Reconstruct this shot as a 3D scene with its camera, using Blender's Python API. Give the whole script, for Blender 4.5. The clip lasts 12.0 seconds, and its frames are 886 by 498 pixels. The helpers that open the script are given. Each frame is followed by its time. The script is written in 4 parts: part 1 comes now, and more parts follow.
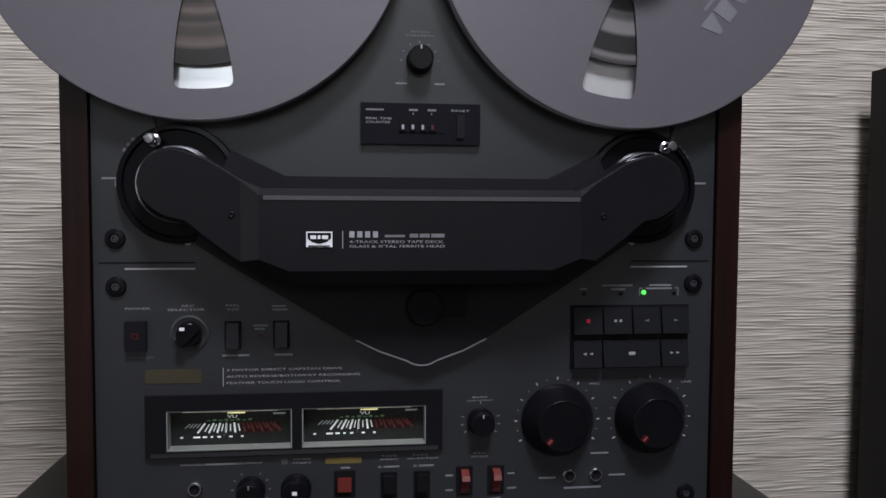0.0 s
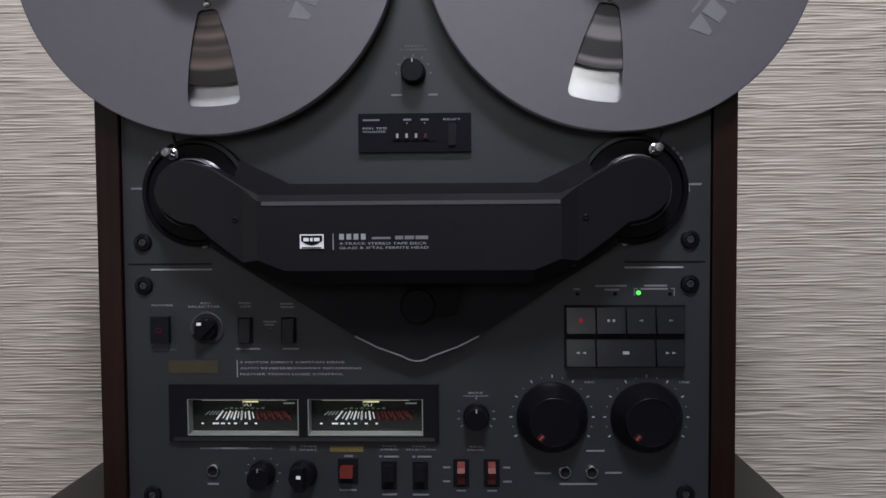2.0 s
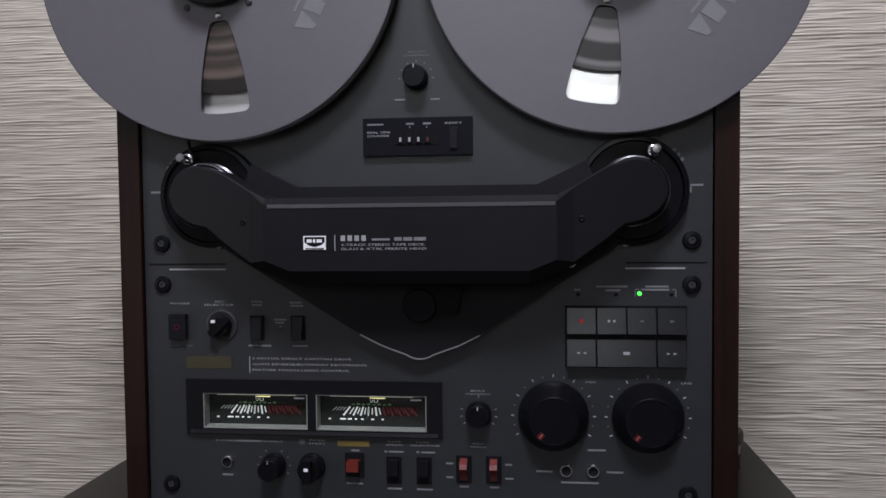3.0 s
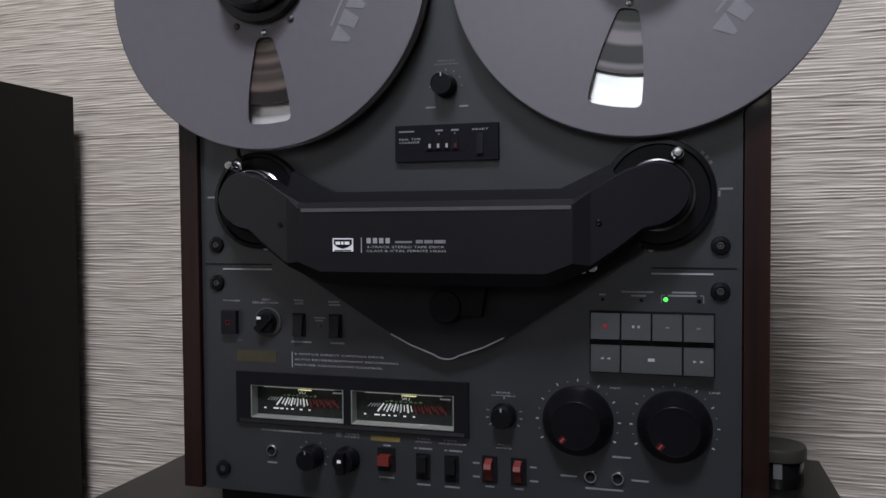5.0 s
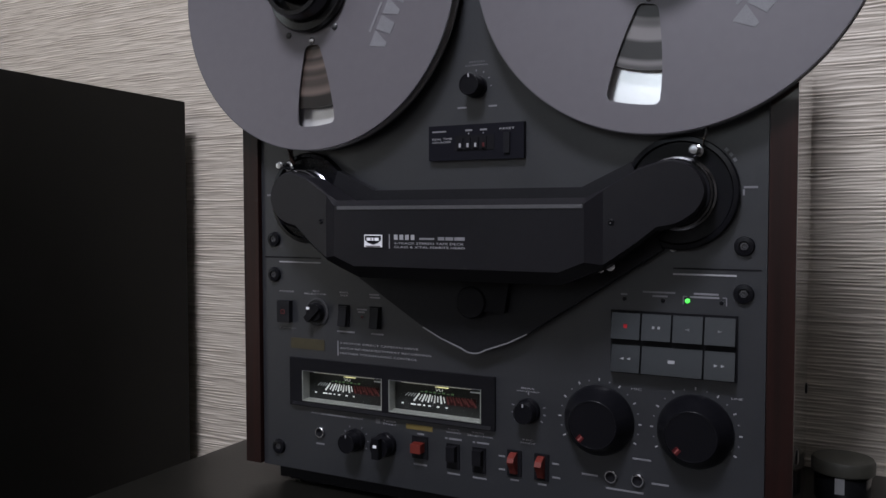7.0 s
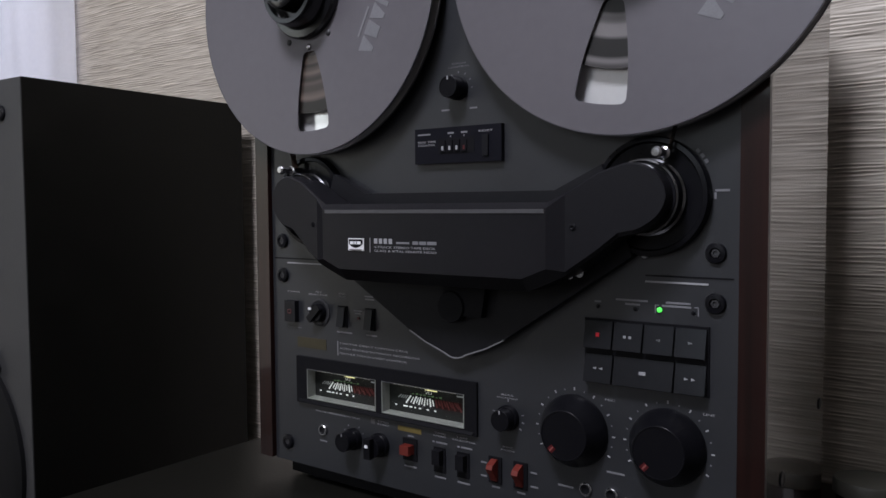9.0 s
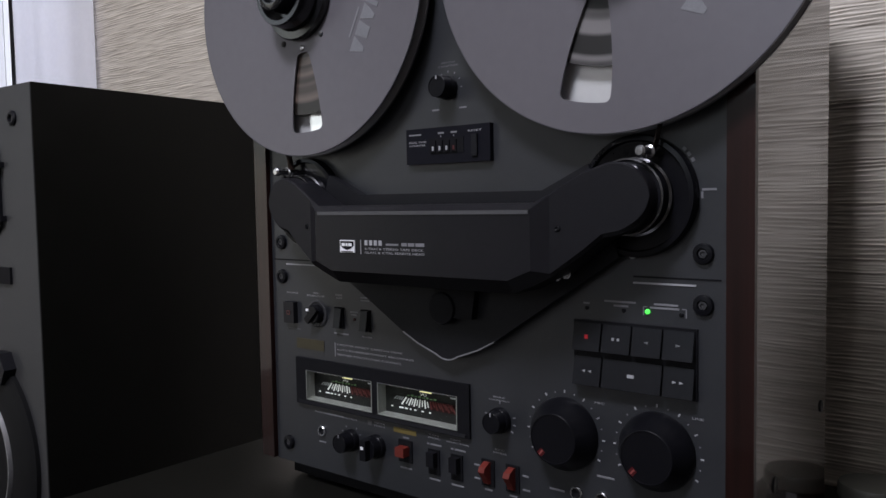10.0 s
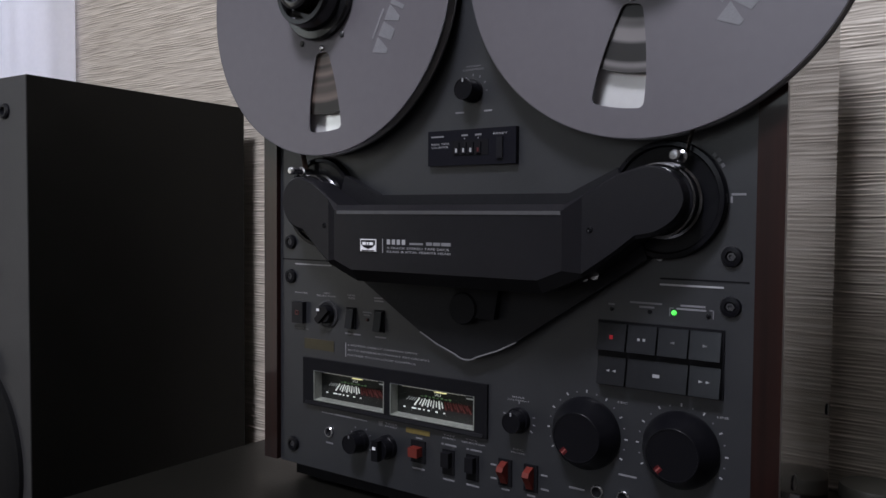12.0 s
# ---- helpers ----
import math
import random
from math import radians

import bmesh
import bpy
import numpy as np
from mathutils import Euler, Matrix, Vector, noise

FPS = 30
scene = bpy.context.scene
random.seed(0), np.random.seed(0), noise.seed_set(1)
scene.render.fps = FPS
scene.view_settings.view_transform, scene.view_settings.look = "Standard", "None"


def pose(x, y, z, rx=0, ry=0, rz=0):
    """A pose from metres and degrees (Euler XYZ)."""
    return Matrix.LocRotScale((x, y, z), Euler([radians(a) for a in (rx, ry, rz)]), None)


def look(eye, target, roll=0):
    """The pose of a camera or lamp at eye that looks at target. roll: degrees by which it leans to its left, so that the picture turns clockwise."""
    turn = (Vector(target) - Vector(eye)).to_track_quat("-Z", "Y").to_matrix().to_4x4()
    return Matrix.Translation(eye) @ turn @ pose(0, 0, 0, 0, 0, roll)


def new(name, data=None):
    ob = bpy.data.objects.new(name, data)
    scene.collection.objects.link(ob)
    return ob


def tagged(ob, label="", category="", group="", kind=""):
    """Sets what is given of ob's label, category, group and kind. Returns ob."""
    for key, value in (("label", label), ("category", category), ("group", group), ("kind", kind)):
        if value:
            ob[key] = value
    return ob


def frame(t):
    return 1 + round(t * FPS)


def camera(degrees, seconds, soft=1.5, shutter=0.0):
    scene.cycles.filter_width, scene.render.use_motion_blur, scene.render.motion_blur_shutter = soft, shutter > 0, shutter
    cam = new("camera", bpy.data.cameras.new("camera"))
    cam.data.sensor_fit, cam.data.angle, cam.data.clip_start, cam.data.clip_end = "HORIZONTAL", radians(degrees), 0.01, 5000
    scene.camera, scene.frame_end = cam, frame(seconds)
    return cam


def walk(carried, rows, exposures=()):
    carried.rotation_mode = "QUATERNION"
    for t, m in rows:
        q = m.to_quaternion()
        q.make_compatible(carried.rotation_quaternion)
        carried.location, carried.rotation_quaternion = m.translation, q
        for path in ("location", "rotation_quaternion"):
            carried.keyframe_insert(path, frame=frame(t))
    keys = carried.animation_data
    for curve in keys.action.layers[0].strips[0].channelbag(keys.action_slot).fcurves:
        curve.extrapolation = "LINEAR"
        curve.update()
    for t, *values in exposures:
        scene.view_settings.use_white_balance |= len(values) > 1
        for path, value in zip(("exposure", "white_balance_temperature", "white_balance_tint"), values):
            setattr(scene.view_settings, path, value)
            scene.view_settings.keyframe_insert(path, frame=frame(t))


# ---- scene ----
cam = camera(58.2, 12.0)
PATH = [
    (0, (-0.047, -0.52, 0.235), (0.197, 1.462, 0.125), 0.3),
    (0.5, (-0.028, -0.527, 0.235), (0.143, 1.463, 0.125), 0.1),
    (1, (-0.012, -0.534, 0.232), (0.095, 1.46, 0.136), -0.0),
    (1.5, (0.013, -0.542, 0.233), (0.034, 1.455, 0.136), -0.3),
    (2, (0.039, -0.551, 0.231), (-0.028, 1.446, 0.145), -0.4),
    (2.5, (0.063, -0.558, 0.232), (-0.089, 1.435, 0.146), -0.6),
    (3, (0.083, -0.56, 0.233), (-0.145, 1.425, 0.144), -0.6),
    (5, (0.161, -0.559, 0.23), (-0.399, 1.36, 0.162), -0.4),
    (5.5, (0.183, -0.558, 0.231), (-0.472, 1.331, 0.158), -0.4),
    (6, (0.203, -0.556, 0.232), (-0.534, 1.302, 0.155), -0.2),
    (6.5, (0.23, -0.55, 0.234), (-0.605, 1.266, 0.149), -0.2),
    (7, (0.253, -0.54, 0.233), (-0.667, 1.233, 0.149), -0.1),
    (9, (0.342, -0.481, 0.242), (-0.847, 1.124, 0.136), -0.4),
    (9.5, (0.354, -0.47, 0.247), (-0.868, 1.109, 0.126), -0.8),
    (10, (0.364, -0.458, 0.246), (-0.892, 1.094, 0.128), -1.0),
    (10.5, (0.37, -0.448, 0.238), (-0.913, 1.083, 0.146), -0.6),
    (11, (0.359, -0.459, 0.235), (-0.896, 1.096, 0.154), -0.1),
    (11.5, (0.344, -0.475, 0.235), (-0.869, 1.113, 0.156), 0.2),
    (12, (0.328, -0.493, 0.236), (-0.836, 1.131, 0.155), 0.4),
]
EXPOSURES = ((0, 0.0), (12, 0.0))
walk(cam, [(t, look(eye, target, roll)) for t, eye, target, roll in PATH], EXPOSURES)

# ---- world, sun and lamps ----
world = bpy.data.worlds.new("sky")
scene.world = world
world.use_nodes = True
_wn = world.node_tree.nodes
_sky = _wn.new("ShaderNodeTexSky")
_sky.sky_type = "NISHITA"
_sky.sun_disc = False
_sky.sun_elevation = radians(28)
_sky.sun_rotation = radians(160)
_wn["Background"].inputs["Strength"].default_value = 0.15
world.node_tree.links.new(_sky.outputs[0], _wn["Background"].inputs["Color"])

# Unseen main light, placed by the slope of the reel and deck shadows.
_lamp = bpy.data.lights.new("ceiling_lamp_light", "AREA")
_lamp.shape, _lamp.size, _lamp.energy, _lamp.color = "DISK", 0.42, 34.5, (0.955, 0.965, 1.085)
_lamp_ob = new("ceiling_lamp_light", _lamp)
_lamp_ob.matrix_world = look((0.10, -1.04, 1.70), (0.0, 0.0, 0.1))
_day = bpy.data.lights.new("window_daylight", "AREA")
_day.shape, _day.size, _day.size_y, _day.energy, _day.color = "RECTANGLE", 1.1, 1.2, 10.0, (0.86, 0.90, 1.0)
_day_ob = new("window_daylight", _day)
_day_ob.matrix_world = look((-1.62, 0.42, 0.85), (-1.62, -1.0, 0.85))
# Unseen south window, sited where the bright sweep over the buttons points.
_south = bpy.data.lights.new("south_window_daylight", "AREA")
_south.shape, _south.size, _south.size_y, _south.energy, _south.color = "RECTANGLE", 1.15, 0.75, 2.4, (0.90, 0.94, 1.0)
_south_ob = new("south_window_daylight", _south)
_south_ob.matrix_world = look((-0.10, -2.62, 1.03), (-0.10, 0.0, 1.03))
# Added unseen light that gives panel and wood edge their sheen from the left.
_west = bpy.data.lights.new("west_sheen_light", "AREA")
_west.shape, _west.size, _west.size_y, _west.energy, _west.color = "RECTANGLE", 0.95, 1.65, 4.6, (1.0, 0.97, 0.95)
_west_ob = new("west_sheen_light", _west)
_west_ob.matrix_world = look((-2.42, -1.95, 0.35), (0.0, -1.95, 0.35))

# ---- materials ----


def material(name, base, rough=0.5, metal=0.0, var=0.12, scale=60.0, bump=0.0, bump_scale=400.0, stretch=(1, 1, 1), coat=0.0, emit=None, emit_power=0.0, spec=0.5):
    """A surface with grain and stains at two scales."""
    m = bpy.data.materials.new(name)
    m.use_nodes = True
    n, l = m.node_tree.nodes, m.node_tree.links
    b = n["Principled BSDF"]
    b.inputs["Metallic"].default_value = metal
    b.inputs["Coat Weight"].default_value = coat
    b.inputs["Coat Roughness"].default_value = 0.025
    b.inputs["Specular IOR Level"].default_value = spec
    tc, mp = n.new("ShaderNodeTexCoord"), n.new("ShaderNodeMapping")
    mp.inputs["Scale"].default_value = stretch
    l.new(tc.outputs["Object"], mp.inputs["Vector"])
    big, fine = n.new("ShaderNodeTexNoise"), n.new("ShaderNodeTexNoise")
    big.inputs["Scale"].default_value, big.inputs["Detail"].default_value = scale * 0.2, 4
    fine.inputs["Scale"].default_value, fine.inputs["Detail"].default_value = scale * 4, 3
    l.new(mp.outputs[0], big.inputs["Vector"]), l.new(mp.outputs[0], fine.inputs["Vector"])
    mix = n.new("ShaderNodeMath")
    mix.operation = "MULTIPLY_ADD"
    mix.inputs[1].default_value = 0.5
    l.new(fine.outputs["Fac"], mix.inputs[0])
    half = n.new("ShaderNodeMath")
    half.operation = "MULTIPLY"
    half.inputs[1].default_value = 0.5
    l.new(big.outputs["Fac"], half.inputs[0]), l.new(half.outputs[0], mix.inputs[2])
    ramp = n.new("ShaderNodeValToRGB")
    ramp.color_ramp.elements[0].position, ramp.color_ramp.elements[1].position = 0.3, 0.7
    ramp.color_ramp.elements[0].color = (*[c * (1 - var) for c in base], 1)
    ramp.color_ramp.elements[1].color = (*[min(1, c * (1 + var)) for c in base], 1)
    l.new(mix.outputs[0], ramp.inputs["Fac"]), l.new(ramp.outputs["Color"], b.inputs["Base Color"])
    rr = n.new("ShaderNodeMapRange")
    rr.inputs["To Min"].default_value, rr.inputs["To Max"].default_value = max(0.02, rough - 0.07), min(1, rough + 0.07)
    l.new(big.outputs["Fac"], rr.inputs["Value"]), l.new(rr.outputs[0], b.inputs["Roughness"])
    if bump:
        bn, bt = n.new("ShaderNodeBump"), n.new("ShaderNodeTexNoise")
        bt.inputs["Scale"].default_value = bump_scale
        l.new(mp.outputs[0], bt.inputs["Vector"])
        bn.inputs["Strength"].default_value, bn.inputs["Distance"].default_value = bump, 0.0006
        l.new(bt.outputs["Fac"], bn.inputs["Height"]), l.new(bn.outputs[0], b.inputs["Normal"])
    if emit:
        b.inputs["Emission Color"].default_value = (*emit, 1)
        b.inputs["Emission Strength"].default_value = emit_power
    return m


def wood_material(name, dark, light, rough, coat, spec=0.5):
    m = material(name, light, rough, coat=coat, spec=spec)
    n, l = m.node_tree.nodes, m.node_tree.links
    b = n["Principled BSDF"]
    tc, mp, no, ra = n.new("ShaderNodeTexCoord"), n.new("ShaderNodeMapping"), n.new("ShaderNodeTexNoise"), n.new("ShaderNodeValToRGB")
    b.inputs["Coat Roughness"].default_value = 0.045
    mp.inputs["Scale"].default_value = (130, 60, 4)
    no.inputs["Scale"].default_value, no.inputs["Detail"].default_value, no.inputs["Distortion"].default_value = 1.0, 6, 0.6
    l.new(tc.outputs["Object"], mp.inputs["Vector"]), l.new(mp.outputs[0], no.inputs["Vector"])
    ra.color_ramp.elements[0].position, ra.color_ramp.elements[1].position = 0.32, 0.68
    ra.color_ramp.elements[0].color, ra.color_ramp.elements[1].color = (*dark, 1), (*light, 1)
    l.new(no.outputs["Fac"], ra.inputs["Fac"]), l.new(ra.outputs["Color"], b.inputs["Base Color"])
    return m


def tape_material(name, tint, seed):
    """Wound tape seen from its edge: rings of differing tone round the axis."""
    m = material(name, tint, 0.34, spec=0.6)
    n, l = m.node_tree.nodes, m.node_tree.links
    b = n["Principled BSDF"]
    tc, sep, ln = n.new("ShaderNodeTexCoord"), n.new("ShaderNodeSeparateXYZ"), n.new("ShaderNodeVectorMath")
    mul = n.new("ShaderNodeVectorMath")
    mul.operation = "MULTIPLY"
    mul.inputs[1].default_value = (1, 0, 1)
    ln.operation = "LENGTH"
    l.new(tc.outputs["Object"], mul.inputs[0]), l.new(mul.outputs[0], ln.inputs[0])
    no, ra = n.new("ShaderNodeTexNoise"), n.new("ShaderNodeValToRGB")
    no.noise_dimensions = "1D"
    no.inputs["Scale"].default_value, no.inputs["Detail"].default_value = 78, 1.2
    ad = n.new("ShaderNodeMath")
    ad.inputs[1].default_value = seed
    l.new(ln.outputs["Value"], ad.inputs[0]), l.new(ad.outputs[0], no.inputs["W"])
    ra.color_ramp.elements[0].position, ra.color_ramp.elements[1].position = 0.43, 0.57
    ra.color_ramp.elements[0].color = (*[c * 0.12 for c in tint], 1)
    ra.color_ramp.elements[1].color = (*[c * 1.5 for c in tint], 1)
    l.new(no.outputs["Fac"], ra.inputs["Fac"]), l.new(ra.outputs["Color"], b.inputs["Base Color"])
    return m


def wallpaper_material():
    m = material("wallpaper", (0.40, 0.37, 0.34), 0.55)
    n, l = m.node_tree.nodes, m.node_tree.links
    b = n["Principled BSDF"]
    tc, mp, no, ra = n.new("ShaderNodeTexCoord"), n.new("ShaderNodeMapping"), n.new("ShaderNodeTexNoise"), n.new("ShaderNodeValToRGB")
    mp.inputs["Scale"].default_value = (20, 20, 340)
    no.inputs["Scale"].default_value, no.inputs["Detail"].default_value, no.inputs["Distortion"].default_value = 1.0, 6, 0.25
    l.new(tc.outputs["Object"], mp.inputs["Vector"]), l.new(mp.outputs[0], no.inputs["Vector"])
    # Crease shade put into the colour: low bumps darker, high ones paler.
    e = ra.color_ramp.elements
    e[0].position, e[0].color = 0.30, (0.385, 0.342, 0.293, 1)
    e[1].position, e[1].color = 0.74, (0.63, 0.578, 0.510, 1)
    mid = e.new(0.5)
    mid.color = (0.505, 0.455, 0.393, 1)
    l.new(no.outputs["Fac"], ra.inputs["Fac"]), l.new(ra.outputs["Color"], b.inputs["Base Color"])
    bn = n.new("ShaderNodeBump")
    bn.inputs["Strength"].default_value, bn.inputs["Distance"].default_value = 0.45, 0.0005
    l.new(no.outputs["Fac"], bn.inputs["Height"]), l.new(bn.outputs[0], b.inputs["Normal"])
    return m


M_PAPER = wallpaper_material()
M_PANEL = material("charcoal_panel_paint", (0.0174, 0.0186, 0.0222), 0.40, spec=0.64, var=0.08, scale=90, bump=0.15, bump_scale=1500)
M_BLACK = material("black_plastic", (0.0070, 0.0070, 0.0094), 0.36, spec=0.22, var=0.15, bump=0.1, bump_scale=1200)
M_COVER = material("black_cover_plastic", (0.0092, 0.0089, 0.0110), 0.34, spec=0.20, var=0.12, bump=0.12, bump_scale=1600)
M_MATT = material("matt_black", (0.0060, 0.0059, 0.0076), 0.6, var=0.2, spec=0.12)
M_KNOB = material("knob_black", (0.0050, 0.0050, 0.0066), 0.30, spec=0.15, var=0.12, bump=0.1)
M_BUTTON = material("button_grey_black", (0.011, 0.0115, 0.0135), 0.21, spec=0.27, var=0.08)
M_WOOD = wood_material("dark_red_wood", (0.010, 0.0034, 0.0024), (0.030, 0.0088, 0.0058), 0.2, 1.0)
M_REEL = material("grey_anodised_flange", (0.130, 0.122, 0.137), 0.38, metal=0.25, var=0.05, scale=30, stretch=(1, 1, 1))
M_REEL_IN = material("polished_flange_inside", (0.95, 0.95, 0.97), 0.18, metal=0.6, var=0.03)
M_REEL_EDGE = material("flange_edge", (0.12, 0.12, 0.135), 0.35, metal=0.6, var=0.1)
M_CHROME = material("chrome", (0.50, 0.50, 0.52), 0.24, metal=1.0, var=0.08)
M_RING = material("dark_chrome", (0.16, 0.16, 0.17), 0.22, metal=1.0, var=0.12)
M_CHAMFER_GLINT = material("chamfer_glint_grey", (0.060, 0.060, 0.065), 0.42, var=0.15)
M_DISC = material("deep_black_disc", (0.0045, 0.0045, 0.0060), 0.24, spec=0.16, var=0.15)
M_BASE = material("head_base_black", (0.0105, 0.0105, 0.0125), 0.5, spec=0.16, var=0.15, bump=0.1)
M_TRIM = material("dull_grey_trim", (0.085, 0.085, 0.09), 0.4, var=0.1)
M_WOODEDGE = wood_material("wood_front_edge", (0.0068, 0.0019, 0.0015), (0.0190, 0.0050, 0.0038), 0.36, 0.32, 0.25)
M_PLATE = material("blue_black_plate", (0.0050, 0.0050, 0.0085), 0.5, spec=0.12, var=0.1)
M_DISH = material("dark_dish", (0.030, 0.030, 0.033), 0.4, var=0.1)
M_GLOSS = material("glossy_black", (0.0075, 0.0075, 0.0085), 0.16, spec=0.6, var=0.1)
M_EDGE = material("worn_silver_edge", (0.55, 0.55, 0.57), 0.34, metal=0.85, var=0.3, scale=200)
M_LIP = material("grey_lip_paint", (0.17, 0.17, 0.18), 0.35, var=0.2, scale=200)
M_STEEL = material("dull_silver", (0.42, 0.42, 0.44), 0.32, metal=0.9, var=0.1)
M_PRINT = material("grey_print", (0.34, 0.34, 0.36), 0.55, var=0.15, scale=500)
M_PRINT_DIM = material("dim_grey_print", (0.175, 0.175, 0.19), 0.6, var=0.2, scale=500)
M_REELPRINT = material("pale_reel_print", (0.17, 0.17, 0.185), 0.45, var=0.15, scale=300)
M_WHITE = material("white_badge", (0.85, 0.85, 0.88), 0.4, var=0.03)
M_GOLD = material("gold_print", (0.16, 0.12, 0.035), 0.5, metal=0.2, var=0.2, scale=400)
M_GOLD_DIM = material("dim_gold_print", (0.050, 0.042, 0.022), 0.5, metal=0.2, var=0.25, scale=400)
M_RED = material("red_plastic", (0.125, 0.016, 0.011), 0.40, var=0.1)
M_DARKRED = material("dark_red_lens", (0.065, 0.005, 0.007), 0.3, var=0.1)
M_POINTER = material("pale_red_line", (0.26, 0.075, 0.068), 0.4, var=0.1)
M_REDLAMP = material("red_pilot_lamp", (0.5, 0.02, 0.03), 0.35, emit=(1.0, 0.05, 0.09), emit_power=0.016)
M_GREENLAMP = material("green_led", (0.1, 0.6, 0.1), 0.35, emit=(0.10, 1.0, 0.12), emit_power=0.95)
M_REDZONE = material("meter_red_zone", (0.030, 0.008, 0.007), 0.45, spec=0.2, var=0.2, scale=200)
M_DIAL = material("meter_dial_black", (0.017, 0.018, 0.017), 0.42, spec=0.25, var=0.3, scale=120)
M_SCALE = material("meter_scale_white", (0.7, 0.72, 0.7), 0.5, emit=(0.85, 0.92, 0.88), emit_power=0.38)
M_SCALE_DIM = material("meter_scale_grey", (0.4, 0.42, 0.42), 0.5, emit=(0.7, 0.8, 0.8), emit_power=0.08)
M_SCALE_GREEN = material("meter_scale_green", (0.14, 0.28, 0.12), 0.5, emit=(0.40, 0.75, 0.32), emit_power=0.03)
M_SCALE_RED = material("meter_scale_red", (0.085, 0.015, 0.014), 0.5, emit=(0.9, 0.10, 0.09), emit_power=0.012)
M_LINER = material("pale_meter_lining", (0.20, 0.21, 0.19), 0.45, var=0.1, scale=150)
M_METERLIGHT = material("meter_light_strip", (0.7, 0.7, 0.5), 0.5, emit=(1.0, 0.97, 0.78), emit_power=0.38)
M_LAMPGLOW = material("meter_lamp", (0.7, 0.7, 0.4), 0.5, emit=(1.0, 0.95, 0.45), emit_power=0.9)
M_TABLE = material("dark_olive_table", (0.0062, 0.0060, 0.0048), 0.34, spec=0.5, var=0.18, scale=20, bump=0.15, bump_scale=300)
M_LID = material("olive_grey_lid", (0.034, 0.033, 0.027), 0.5, spec=0.3, var=0.12, scale=60)
M_SPEAKER = material("black_vinyl", (0.0034, 0.0034, 0.0029), 0.45, var=0.25, spec=0.18, scale=80, bump=0.2, bump_scale=900)
M_BAFFLE = material("dark_grey_baffle", (0.038, 0.038, 0.040), 0.5, var=0.1, scale=60, bump=0.15, bump_scale=900)
M_CONE = material("black_cone", (0.0055, 0.0055, 0.0062), 0.6, spec=0.15, var=0.2)
M_CURTAIN = material("white_curtain", (0.80, 0.79, 0.83), 0.85, var=0.05, scale=30)
_cn, _cl = M_CURTAIN.node_tree.nodes, M_CURTAIN.node_tree.links
_tr, _mx = _cn.new("ShaderNodeBsdfTranslucent"), _cn.new("ShaderNodeMixShader")
_tr.inputs["Color"].default_value, _mx.inputs["Fac"].default_value = (0.8, 0.8, 0.86, 1), 0.35
_cl.new(_cn["Principled BSDF"].outputs[0], _mx.inputs[1]), _cl.new(_tr.outputs[0], _mx.inputs[2])
_cl.new(_mx.outputs[0], _cn["Material Output"].inputs["Surface"])
M_PVC = material("white_pvc", (0.80, 0.80, 0.83), 0.35, var=0.03)
M_PLASTER = material("pale_plaster", (0.42, 0.40, 0.38), 0.8, var=0.06, scale=8)
M_CEIL = material("white_ceiling", (0.78, 0.77, 0.76), 0.85, var=0.03, scale=6)
M_FLOOR = wood_material("floor_laminate", (0.045, 0.040, 0.036), (0.075, 0.066, 0.058), 0.4, 0.1)
M_TAPE_L = tape_material("wound_tape_brown", (0.080, 0.060, 0.052), 3.17)
M_TAPE_R = tape_material("wound_tape_grey", (0.120, 0.112, 0.114), 8.34)
M_TAPE = material("brown_tape", (0.030, 0.020, 0.016), 0.25, var=0.1)
_g = bpy.data.materials.new("clear_glass")
_g.use_nodes = True
_g.node_tree.nodes["Principled BSDF"].inputs["Transmission Weight"].default_value = 1.0
_g.node_tree.nodes["Principled BSDF"].inputs["Roughness"].default_value = 0.03
_g.node_tree.nodes["Principled BSDF"].inputs["IOR"].default_value = 1.05
M_GLASS = _g

# ---- mesh helpers ----


def part(name, bm, mat, parent=None, label="", smooth=False):
    me = bpy.data.meshes.new(name)
    bmesh.ops.recalc_face_normals(bm, faces=bm.faces)
    bm.to_mesh(me)
    bm.free()
    me.materials.append(mat)
    if smooth:
        me.shade_smooth()
        me.set_sharp_from_angle(angle=radians(35))
    ob = new(name, me)
    if parent:
        ob.parent = parent
    if label:
        ob["label"] = label
    return ob


def structure(ob, label, category):
    return tagged(ob, label, category, kind="structure")


def edge_round(bm, amount, seg=2, only=None):
    if amount:
        edges = [e for e in bm.edges if e.is_manifold and e.calc_face_angle(0) > 0.5 and (only is None or only(e))]
        bmesh.ops.bevel(bm, geom=edges, offset=amount, segments=seg, profile=0.6, affect="EDGES", clamp_overlap=True)


def add_box(bm, x0, x1, y0, y1, z0, z1):
    vs = [bm.verts.new((x, y, z)) for x in (x0, x1) for y in (y0, y1) for z in (z0, z1)]
    for f in ((0, 1, 3, 2), (4, 6, 7, 5), (0, 4, 5, 1), (2, 3, 7, 6), (0, 2, 6, 4), (1, 5, 7, 3)):
        bm.faces.new([vs[i] for i in f])


def box(x0, x1, y0, y1, z0, z1, r=0.0, seg=2):
    bm = bmesh.new()
    add_box(bm, x0, x1, y0, y1, z0, z1)
    edge_round(bm, r, seg)
    return bm


